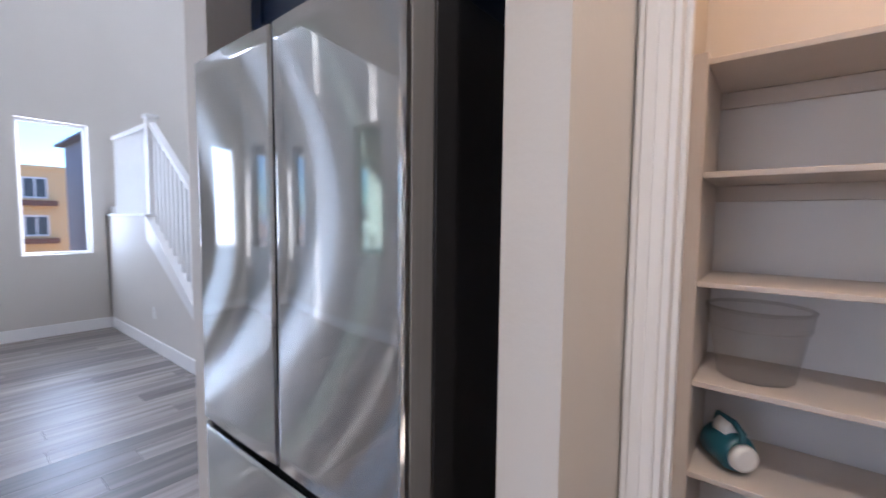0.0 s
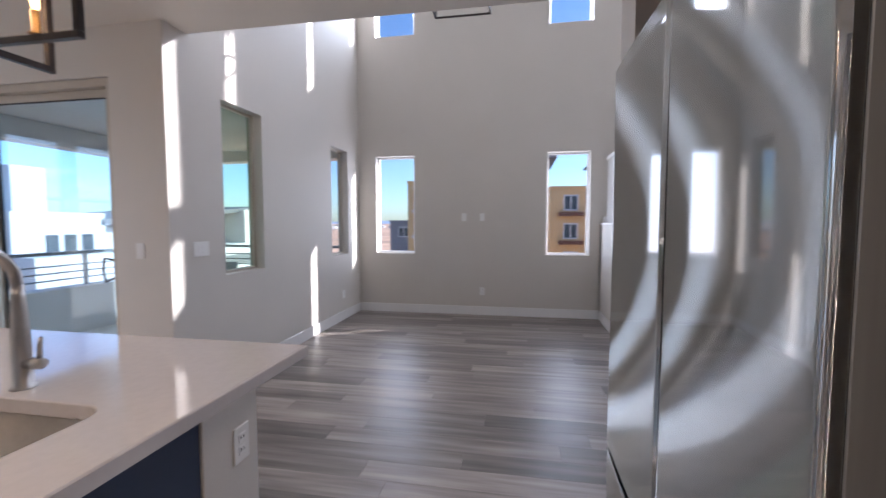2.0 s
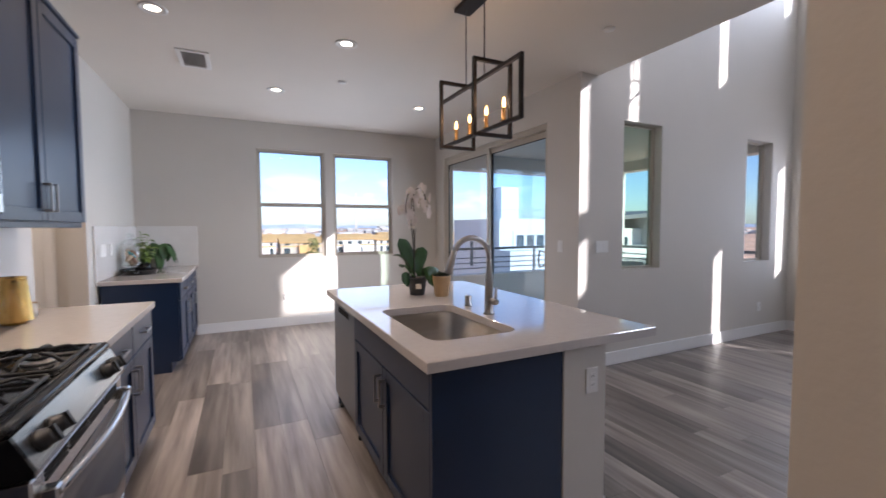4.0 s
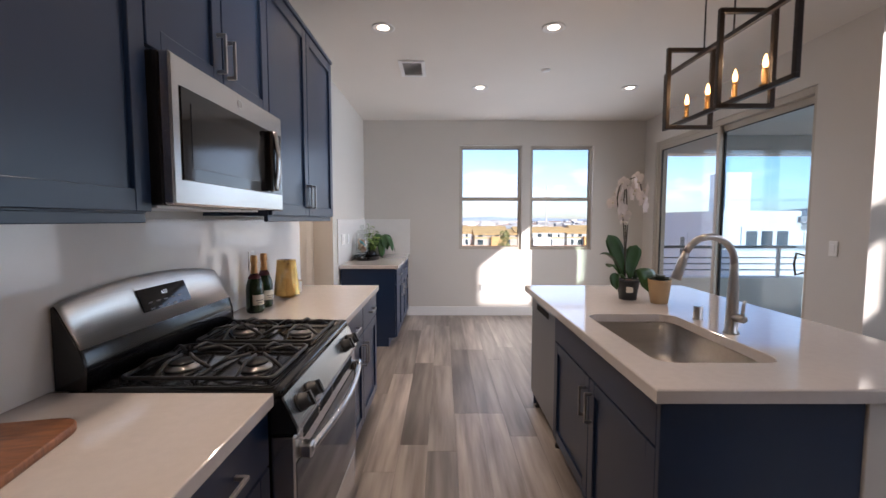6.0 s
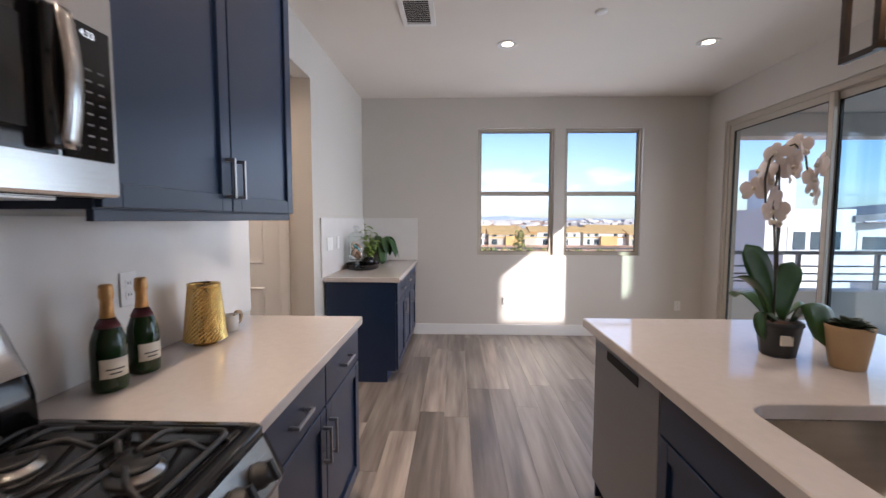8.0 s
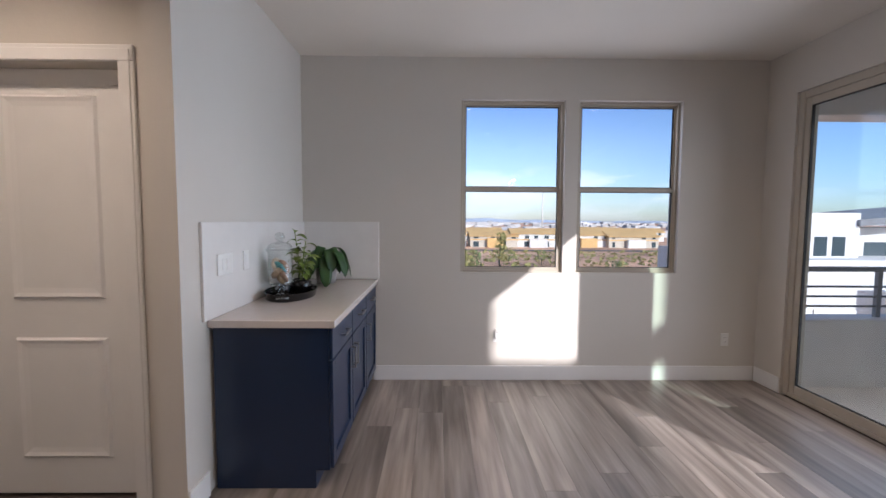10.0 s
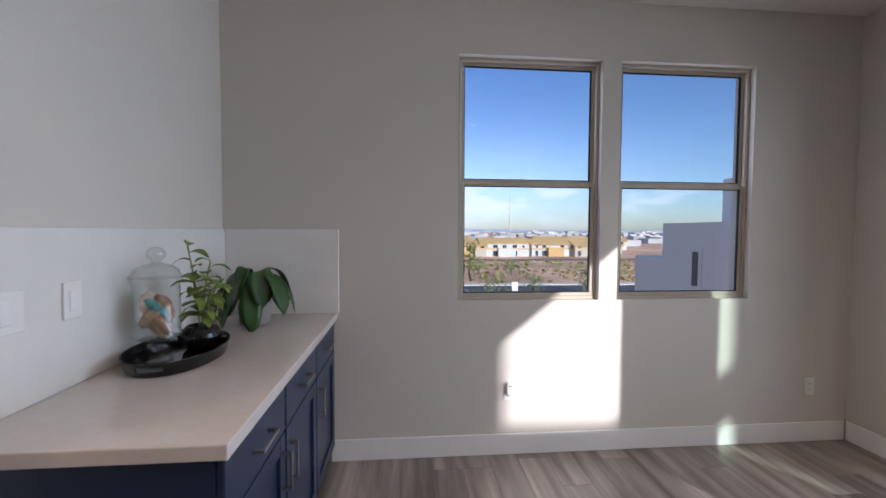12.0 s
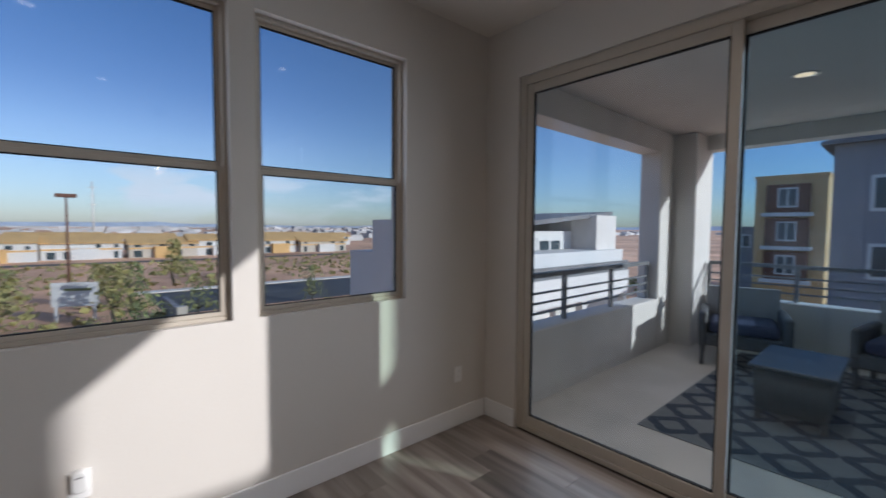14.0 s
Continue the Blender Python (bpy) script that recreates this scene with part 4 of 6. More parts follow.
for sx, sy2 in ((-0.72, -3.77), (-2.24, -1.82)):
    e = thing("sprinkler_cover", "small white ceiling sprinkler cover plate", "sprinkler", pose(sx, sy2, CEIL), "sprinkler covers")
    part("plate", lathe(bmesh.new(), [(0.042, 0), (0.042, -0.004), (0.036, -0.012), (0.012, -0.014)], seg=20), M_PLATE, e)


# ---- plates on walls ----


def plate(x, y, z, turn, kind, gang=1):
    """A wall plate; local front at -y."""
    label = {"outlet": "white duplex outlet in a cover plate", "switch": "white rocker switch plate", "blank": "blank white wall plate", "thermo": "small white wall control"}[kind]
    e = thing("outlet" if kind == "outlet" else "switch" if kind == "switch" else "wall_plate", label, "outlet" if kind == "outlet" else "switch", pose(x, y, z, 0, 0, turn), "wall plates")
    w = 0.036 + 0.023 * (gang - 1) * 2
    part("cover", box(-w, -0.006, -0.058, w, 0, 0.058, 0.002), M_PLATE, e)
    for g in range(gang):
        gx = (g - (gang - 1) / 2) * 0.046
        if kind == "outlet":
            for s in (-0.02, 0.02):
                part("socket", box(gx - 0.016, -0.0075, s - 0.014, gx + 0.016, -0.005, s + 0.014, 0.001), M_TRIM, e)
                for k in (-0.006, 0.006):
                    part("slot", box(gx + k - 0.0012, -0.0082, s - 0.004, gx + k + 0.0012, -0.007, s + 0.006), M_DARK, e)
        elif kind == "switch":
            part("rocker", box(gx - 0.016, -0.009, -0.033, gx + 0.016, -0.005, 0.033, 0.002), M_TRIM, e)
    return e


plate(-6.366, -0.58, 0.365, 90, "outlet")
plate(-6.366, -0.862, 1.497, 90, "blank")
plate(-6.366, -0.585, 1.497, 90, "blank")
plate(-2.97, -2.547, 1.20, 180, "switch", 2)
plate(-5.72, -2.547, 0.37, 180, "outlet")
plate(-2.669, -2.80, 1.20, 90, "switch")
plate(-2.385, -5.794, 0.375, 180, "outlet")
plate(-0.315, -5.794, 0.405, 180, "outlet")
pg = thing("plug_in_device", "rounded white plug-in device in a wall outlet", "plug-in device", pose(-0.315, -5.802, 0.425, 0, 0, 180))
part("housing", rings(bmesh.new(), [[(x, -d, z) for x, z, _ in rounded(-0.026 + o, -0.045 + o, 0.026 - o, 0.045 - o, 0.02, 0)] for o, d in ((0.004, 0.0), (0.0, 0.006), (0.0, 0.034), (0.006, 0.042))]), M_PLATE, pg)
part("vent", box(-0.012, -0.044, 0.018, 0.012, -0.041, 0.024), M_FEDGE, pg, "grey vent slot")
plate(1.392, -4.40, 1.19, -90, "switch", 2)
plate(1.392, -4.65, 1.19, -90, "switch")
plate(1.394, -2.13, 1.17, -90, "outlet")
plate(-1.19, -0.914, 0.705, 180, "outlet")
plate(-4.85, 1.134, 0.40, 0, "outlet")

# ---- hall door, pantry ----
dr = tagged(new("door_1"), "closed white two-panel interior door", "door", kind="structure")
part("slab", box(1.722, -4.249, 0.005, 2.526, -4.212, 2.085, 0.003), M_TRIM, dr)
part("head_stop", box(1.720, -4.240, 2.088, 2.528, -4.225, 2.164, 0.002), M_TRIM, dr)
for z, h in ((0.20, 0.63), (1.03, 1.005)):
    bm = bmesh.new()
    lp_ = lambda o, y: [(1.895 + o, y, z + o), (2.355 - o, y, z + o), (2.355 - o, y, z + h - o), (1.895 + o, y, z + h - o)]
    rings(bm, [lp_(0, -4.212), lp_(0.012, -4.200), lp_(0.030, -4.206), lp_(0.055, -4.209)], False, True, False)
    part("panel", bm, M_TRIM, dr)
part("door_knob", tube(bmesh.new(), [(2.46, -4.212, 0.95), (2.46, -4.17, 0.95), (2.46, -4.165, 0.95), (2.46, -4.14, 0.95)], [0.012, 0.012, 0.027, 0.02], 14), M_NICKEL, dr, "nickel door knob")


def casing(u0, u1, z1, y, n, w=0.065):
    bm = bmesh.new()
    for a, b, c, d in ((u0 - w, u0, 0, z1), (u1, u1 + w, 0, z1), (u0 - w, u1 + w, z1, z1 + w)):
        ya, yb = sorted((y, y + n * 0.016))
        bx(bm, a, ya, c, b, yb, d, 0.004)
        yc, yd = sorted((y + n * 0.015, y + n * 0.021))
        bx(bm, a + 0.015, yc, c, b - 0.022, yd, d - (0.0 if d == z1 else 0.02), 0.002)
    return struct("trim", bm, M_TRIM, "white painted door casing", "door casing")


casing(1.718, 2.53, 2.166, -4.13, 1, 0.075)
casing(-0.113, 0.70, 2.44, 0.62, -1, 0.062)
bm = box(-0.113, 0.622, 0.0, -0.100, 0.733, 2.44)
bx(bm, -0.100, 0.665, 0.0, -0.089, 0.695, 2.44, 0.002)
struct("trim", bm, M_TRIM, "white painted door jamb with stop", "door casing")
M_SHELF = mat("shelf_paint", (0.62, 0.56, 0.51), 0.5, vary=0.03)
PY = 1.18
part_shelves = thing("pantry_shelving", "painted built-in pantry shelves", "shelving", pose(0, 0, 0))
part("upright", box(-0.178, PY - 0.005, 0.0, -0.122, 1.558, 1.885, 0.002), M_SHELF, part_shelves)
part("upright", box(1.37, PY - 0.005, 0.0, 1.408, 1.558, 1.885, 0.002), M_SHELF, part_shelves)
for z in (0.592, 0.887, 1.20, 1.532, 1.866):
    part("shelf", box(-0.121, PY, z - 0.018, 1.369, 1.558, z, 0.002), M_SHELF, part_shelves)
    if z > 1.4:
        part("cleat", box(-0.121, 1.538, z - 0.075, 1.369, 1.557, z - 0.019, 0.002), M_SHELF, part_shelves)
pantry_lamp = new("pantry_lamp", bpy.data.lights.new("pantry_lamp", "POINT"))
pantry_lamp.data.energy, pantry_lamp.data.color, pantry_lamp.data.shadow_soft_size = 3.0, (1.0, 0.60, 0.30), 0.08
pantry_lamp.location = (0.60, 0.86, 2.62)
e = thing("ceiling_light", "round frosted pantry ceiling light", "ceiling light", pose(0.60, 0.86, CEIL))
part("diffuser", lathe(bmesh.new(), [(0.14, 0), (0.14, -0.02), (0.10, -0.06), (0.02, -0.075)], seg=24), M_PLATE, e)
# storage tub and drink jug
M_CLEAR = glass("clear_plastic", (0.93, 0.925, 0.92), 0.04, True, 0.06, 2.2)
tb = thing("plastic_tub", "large clear plastic tub standing on a pantry shelf", "tub", pose(0.03, 1.35, 0.889) @ Matrix.Scale(0.92, 4))
part("wall", lathe(bmesh.new(), [(0.105, 0.0), (0.112, 0.005), (0.14, 0.17), (0.143, 0.18), (0.148, 0.18), (0.150, 0.205), (0.153, 0.24)], seg=32, cap1=False), M_CLEAR, tb)
part("rim", lathe(bmesh.new(), [(0.150, 0.235), (0.156, 0.238), (0.156, 0.246), (0.150, 0.248), (0.148, 0.24)], seg=32, cap0=False, cap1=False), M_CLEAR, tb)
M_TEAL = mat("teal_plastic", (0.02, 0.11, 0.15), 0.35, vary=0.08)
jg = thing("drink_jug", "small teal insulated drink jug with white lid lying on a shelf", "jug", pose(-0.03, 1.30, 0.594) @ Matrix.Scale(0.98, 4))
part("body", tube(bmesh.new(), [(-0.04, 0.06, 0.062), (-0.03, 0.05, 0.062), (0.03, -0.03, 0.062), (0.045, -0.05, 0.062)], [0.05, 0.06, 0.06, 0.05], 24), M_TEAL, jg)
part("lid", tube(bmesh.new(), [(0.045, -0.05, 0.062), (0.055, -0.064, 0.062), (0.058, -0.068, 0.062)], [0.045, 0.042, 0.03], 20), M_PLATE, jg, "white screw lid")
part("handle", tube(bmesh.new(), [(-0.035, 0.05, 0.12), (-0.03, 0.045, 0.15), (0.02, -0.02, 0.155), (0.045, -0.05, 0.135), (0.045, -0.05, 0.11)], 0.010, 8), M_TEAL, jg)
part("grip", tube(bmesh.new(), [(-0.015, 0.026, 0.1215), (0.02, -0.02, 0.1225)], [0.035, 0.03], 12), M_PLATE, jg)

# ---- stairs ----
st = tagged(new("staircase"), "white railed stair with a greige half wall and landing", "stairs", kind="structure")
bm = bmesh.new()
X0, X1 = -6.367, -5.0
rings(bm, [[(X0 + 0.001, y, 0), (-3.02, y, 0), (-3.02, y, 0.03), (X1, y, 1.385), (X0 + 0.001, y, 1.385)] for y in (1.136, 1.25)], smooth=False)
part("half_wall", bm, M_WALL, st, "greige painted half wall")
bm = bmesh.new()
rings(bm, [[(X1, y, 1.15), (X1, y, 1.392), (-3.02, y, 0.036), (-3.02, y, -0.0)] for y in (1.128, 1.27)], smooth=False)
part("skirt_board", bm, M_TRIM, st, "white sloping skirt board")
part("cap", box(X0 + 0.001, 1.115, 1.386, X1 + 0.03, 1.275, 1.408, 0.004), M_TRIM, st, "white wall cap")
nb = part("newel_post", box(X1 - 0.045, 1.16, 1.408, X1 + 0.045, 1.25, 2.38, 0.004), M_TRIM, st, "white newel post")
part("newel_cap", box(X1 - 0.06, 1.145, 2.38, X1 + 0.06, 1.265, 2.42, 0.008), M_TRIM, nb)
part("handrail", box(X0 + 0.05, 1.175, 2.30, X1 - 0.046, 1.235, 2.345, 0.006), M_TRIM, st, "white handrail")
sl = 0.70
bm = bmesh.new()
rings(bm, [[(x, y, z) for y, z in ((1.175, zb), (1.235, zb), (1.235, zb + 0.05), (1.175, zb + 0.05))] for x, zb in ((X1 + 0.046, 2.29), (-3.05, 2.29 - sl * (-3.05 - X1)))], smooth=False)
part("handrail", bm, M_TRIM, st, "white sloping handrail")
for i in range(12):
    x = X0 + 0.12 + i * 0.105
    if x < X1 - 0.08:
        part("baluster", box(x - 0.016, 1.189, 1.408, x + 0.016, 1.221, 2.30), M_TRIM, st)
for i in range(18):
    x = X1 + 0.13 + i * 0.105
    zb = 1.40 - 0.689 * (x - X1)
    part("baluster", box(x - 0.016, 1.189, zb - 0.02, x + 0.016, 1.221, 2.30 - sl * (x - X1)), M_TRIM, st)
for i in range(7):
    part("step", box(-3.10 - i * 0.27, 1.275, 0.0, -3.37 - i * 0.27, 2.29, 0.178 * (i + 1), 0.004), M_TRIM, st)
part("landing", box(X0, 1.275, 1.10, -4.99, 2.3, 1.25), M_TRIM, st)
part("newel_post", box(X0 - 0.02, 1.16, 1.408, X0 + 0.05, 1.25, 1.50, 0.004), M_TRIM, st)

# ---- things on the counters ----
M_BOTTLE = mat("dark_green_glass", (0.010, 0.028, 0.008), 0.08, vary=0.1)
M_FOIL = mat("orange_gold_foil", (0.62, 0.34, 0.13), 0.35, 0.55, vary=0.12, scale=60, bump=0.15, bump_scale=200)
M_LABEL = mat("cream_paper", (0.72, 0.66, 0.55), 0.7, vary=0.04)
M_BAND = mat("burgundy_band", (0.10, 0.02, 0.03), 0.5)
M_INK = mat("ink", (0.08, 0.07, 0.06), 0.7)


def curved_label(r, z0, z1, a0, a1, n=12, t=0.0006):
    bm = bmesh.new()
    rings(bm, [[((r + d) * math.cos(a), (r + d) * math.sin(a), z) for d, z in ((0.0001, z0), (t, z0), (t, z1), (0.0001, z1))] for a in [a0 + (a1 - a0) * i / n for i in range(n + 1)]])
    return bm


bt = thing("wine_bottle", "dark green sparkling wine bottle with orange foil neck", "bottle", pose(1.275, -1.905, 0.914), "sparkling wine bottles")
part("glass_body", lathe(bmesh.new(), [(0.034, 0), (0.043, 0.006), (0.0445, 0.02), (0.0445, 0.125), (0.042, 0.15), (0.034, 0.175), (0.024, 0.198), (0.0175, 0.215)], seg=28), M_BOTTLE, bt)
part("foil", lathe(bmesh.new(), [(0.0195, 0.205), (0.0165, 0.235), (0.0155, 0.262), (0.0185, 0.270), (0.0188, 0.282), (0.0172, 0.292), (0.0172, 0.303), (0.012, 0.308)], seg=20), M_FOIL, bt, "orange gold foil")
part("band", lathe(bmesh.new(), [(0.0312, 0.184), (0.0205, 0.206), (0.0207, 0.209), (0.0319, 0.186)], seg=24, cap0=False, cap1=False), M_BAND, bt, "burgundy neck band")
part("label", curved_label(0.0448, 0.045, 0.100, radians(100), radians(200)), M_LABEL, bt, "cream paper label")
for k, (a0, a1) in enumerate(((120, 178), (130, 168))):
    part("print_bar", curved_label(0.0455, 0.068 - k * 0.012, 0.072 - k * 0.012, radians(a0), radians(a1)), M_INK, bt)
copy_thing(bt, pose(1.285, -2.05, 0.914, 0, 0, 10))

ln = thing("candle_lantern", "gold perforated metal candle lantern", "lantern", pose(1.275, -2.365, 0.914))
part("foot", lathe(bmesh.new(), [(0.045, 0), (0.045, 0.006), (0.058, 0.012), (0.074, 0.018)], seg=28), M_GOLD, ln)
bm = bmesh.new()
seg, nz = 60, 27
grid = [[((0.078 - 0.021 * j / nz + 0.0018 * ((i + j) % 2)) * math.cos(2 * math.pi * i / seg), (0.078 - 0.021 * j / nz + 0.0018 * ((i + j) % 2)) * math.sin(2 * math.pi * i / seg), 0.018 + 0.212 * j / nz) for i in range(seg)] for j in range(nz + 1)]
gv = [[bm.verts.new(p) for p in r] for r in grid]
for j in range(nz):
    for i in range(seg):
        if 2 < j < nz - 2 and (i + j) % 2 == 0:
            a, b, c, d = gv[j][i], gv[j][(i + 1) % seg], gv[j + 1][(i + 1) % seg], gv[j + 1][i]
            m_ = (a.co + b.co + c.co + d.co) / 4
            inn = [bm.verts.new(m_ + (v.co - m_) * 0.42) for v in (a, b, c, d)]
            for p, q, r_, s_ in ((a, b, inn[1], inn[0]), (b, c, inn[2], inn[1]), (c, d, inn[3], inn[2]), (d, a, inn[0], inn[3])):
                bm.faces.new((p, q, r_, s_))
        else:
            bm.faces.new((gv[j][i], gv[j][(i + 1) % seg], gv[j + 1][(i + 1) % seg], gv[j + 1][i]))
part("shade", bm, M_GOLD, ln, "perforated gold shade")
part("rim", lathe(bmesh.new(), [(0.056, 0.228), (0.060, 0.228), (0.060, 0.240), (0.056, 0.240), (0.056, 0.228)], seg=32, cap0=False, cap1=False), M_GOLD, ln)
M_WOOD = mat("acacia_wood", (0.24, 0.10, 0.045), 0.4, vary=0.35, scale=5, stretch=(3, 20, 3), bump=0.1, bump_scale=30)
M_LWOOD = mat("light_wood", (0.45, 0.30, 0.17), 0.5, vary=0.15, scale=20)
mg = thing("mug", "white mug with a round wooden handle", "mug", pose(1.28, -2.555, 0.914))
part("cup", lathe(bmesh.new(), [(0.03, 0), (0.034, 0.004), (0.036, 0.07), (0.033, 0.07), (0.031, 0.008)], seg=24), M_PLATE, mg)
bm = bmesh.new()
ang = [2 * math.pi * i / 20 for i in range(20)]
rings(bm, [[(-0.005 + a, -0.058 + 0.03 * math.cos(t) * f, 0.047 + 0.03 * math.sin(t) * f) for t in ang] for a, f in ((-0.008, 0.5), (-0.008, 1), (0.008, 1), (0.008, 0.5), (-0.008, 0.5))], False, False)
part("handle", bm, M_LWOOD, mg, "round wooden ring handle")

bd = thing("cutting_board", "dark acacia wood cutting board lying on the counter", "cutting board", pose(1.195, -0.435, 0.914, 0, 0, 12))
bm = bmesh.new()
sh = rounded(-0.11, -0.22, 0.11, 0.30, 0.05, 0)
rings(bm, [[(x * f, y * f + (0 if f == 1 else 0.0), z) for x, y, _ in sh] for f, z in ((0.98, 0), (1, 0.004), (1, 0.018), (0.98, 0.022))])
part("board", bm, M_WOOD, bd)

# ---- plants ----
M_LEAF = mat("glossy_leaf", (0.030, 0.085, 0.022), 0.32, vary=0.3, scale=14, bump=0.1, bump_scale=40)
M_LEAF2 = mat("bright_leaf", (0.09, 0.17, 0.03), 0.4, vary=0.35, scale=20)
M_PETAL = mat("white_petal", (0.78, 0.72, 0.70), 0.6, vary=0.06, scale=25)
M_STEM = mat("dark_stem", (0.05, 0.045, 0.03), 0.6, vary=0.2, scale=30)
M_MOSS = mat("bark_chips", (0.12, 0.06, 0.035), 0.9, vary=0.5, scale=60, bump=0.8, bump_scale=120)
M_DPOT = mat("dark_plastic_pot", (0.02, 0.023, 0.026), 0.45, vary=0.08)
M_CLAY = mat("tan_clay", (0.47, 0.32, 0.17), 0.55, vary=0.06, scale=12)


def leaf(bm, base, ang, length, width, rise, droop, fold=0.25, n=8, twist=0.0):
    """A pointed leaf that rises from its base and arches over; twist turns its face upright."""
    base = Vector(base)
    d, s = Vector((math.cos(ang), math.sin(ang), 0)), Vector((-math.sin(ang), math.cos(ang), 0))
    up = (d * -rise + Vector((0, 0, length))).normalized()
    s, up = s * math.cos(twist) + up * math.sin(twist), up * math.cos(twist) - s * math.sin(twist)
    rows = []
    for i in range(n + 1):
        u = i / n
        w = width * (math.sin(math.pi * min(1, u * 0.93 + 0.05)) ** 0.6) / 2
        c = base + d * length * u * (1 - 0.15 * u) + Vector((0, 0, rise * u - droop * u * u))
        rows.append([bm.verts.new(c - s * w + up * fold * w), bm.verts.new(c), bm.verts.new(c + s * w + up * fold * w)])
    for a, b in zip(rows, rows[1:]):
        for k in range(2):
            f = bm.faces.new((a[k], a[k + 1], b[k + 1], b[k]))
            f.smooth = True
    return bm


orc = thing("orchid", "white orchid with dark green leaves in a dark pot", "potted plant", pose(-0.908, -2.30, 0.914))
part("pot", lathe(bmesh.new(), [(0.052, 0), (0.055, 0.003), (0.070, 0.11), (0.075, 0.113), (0.075, 0.127), (0.068, 0.127), (0.060, 0.105)], seg=8), M_DPOT, orc, "dark plastic pot")
part("bark", lathe(bmesh.new(), [(0.057, 0.105), (0.045, 0.117), (0.02, 0.124), (0.001, 0.126)], seg=16), M_MOSS, orc)
part("label", box(-0.005, 0.0575, 0.05, 0.036, 0.0650, 0.085), M_LABEL, orc, "white paper sticker")


def paddle_leaf(base, ctrl, tip, width, side, parent):
    """A thick rounded leaf along a bent midrib, widest past its middle; side is the way across it."""
    base, ctrl, tip, side = Vector(base), Vector(ctrl), Vector(tip), Vector(side).normalized()
    bm, rows, n = bmesh.new(), [], 12
    for i in range(n + 1):
        u = i / n
        c = base * (1 - u) ** 2 + ctrl * 2 * u * (1 - u) + tip * u * u
        d = ((ctrl - base) * (1 - u) + (tip - ctrl) * u).normalized()
        nrm = d.cross(side).normalized()
        w = 0.66 * width * max(0.04, (0.14 + 0.86 * u ** 0.7) * (1 - u ** 4.5) ** 0.5)
        rows.append([c - side * w + nrm * 0.18 * w, c - side * w * 0.5 + nrm * 0.03 * w, c - nrm * 0.03 * w, c + side * w * 0.5 + nrm * 0.03 * w, c + side * w + nrm * 0.18 * w,
                     c + side * w * 0.5 + nrm * (0.03 * w + 0.0022), c + nrm * (0.0028 - 0.03 * w), c - side * w * 0.5 + nrm * (0.03 * w + 0.0022)])
    part("leaf", rings(bm, rows), M_LEAF, parent)


for base, ctrl, tip, w, side in (((0.03, 0, 0.13), (0.05, 0, 0.27), (0.135, 0.0, 0.405), 0.11, (1, 0.2, -0.5)), ((0.03, 0.01, 0.13), (0.11, 0.02, 0.31), (0.195, 0.03, 0.285), 0.075, (0.1, 1, 0.25)),
                                 ((0.03, 0.03, 0.13), (0.13, 0.06, 0.22), (0.10, 0.075, 0.07), 0.095, (0.9, 0.5, 0.2)), ((-0.01, 0, 0.13), (-0.01, -0.03, 0.24), (-0.06, -0.03, 0.34), 0.105, (1, -0.1, 0.3)),
                                 ((-0.03, 0.02, 0.13), (-0.085, 0.07, 0.31), (-0.095, 0.10, 0.055), 0.14, (1, 0.25, 0)), ((-0.03, -0.02, 0.13), (-0.10, -0.03, 0.24), (-0.135, -0.03, 0.14), 0.09, (0.5, 0.8, -0.2)),
                                 ((0.02, -0.03, 0.13), (0.04, -0.12, 0.25), (0.05, -0.17, 0.18), 0.09, (1, 0.1, 0))):
    paddle_leaf(base, ctrl, tip, w, side, orc)
rnd = random.Random(4)


def bloom(c, ang, size, parent):
    bm = bmesh.new()
    c = Vector(c)
    n = Vector((math.cos(ang), math.sin(ang), 0.1)).normalized()
    s = n.cross(Vector((0, 0, 1))).normalized()
    u = s.cross(n)
    for k, (t, wd) in enumerate(((90, 0.75), (15, 1.08), (165, 1.08), (-52, 0.7), (-128, 0.7))):
        t = radians(t + rnd.uniform(-8, 8))
        d = s * math.cos(t) + u * math.sin(t)
        e_ = n.cross(d)
        ctr = bm.verts.new(c)
        rim = [bm.verts.new(c + d * size * f + e_ * size * wd * g * 0.5 + n * size * (0.22 * f - 0.28 * f * f + rnd.uniform(-0.03, 0.03))) for f, g in ((0.35, -0.8), (0.75, -1.0), (1.0, -0.4), (1.03, 0.3), (0.75, 1.0), (0.35, 0.8))]
        mid = bm.verts.new(c + d * size * 0.62 + n * size * 0.14)
        ring = [ctr] + rim
        for p, q in zip(ring, ring[1:] + ring[:1]):
            f = bm.faces.new((mid, p, q))
            f.smooth = True
    fl = part("flower", bm, M_PETAL, parent, "white petals")
    part("lip", lathe(bmesh.new(), [(0.003, -0.008), (0.008, -0.002), (0.005, 0.007)], tuple(c + n * 0.012), 8), M_LABEL, fl)


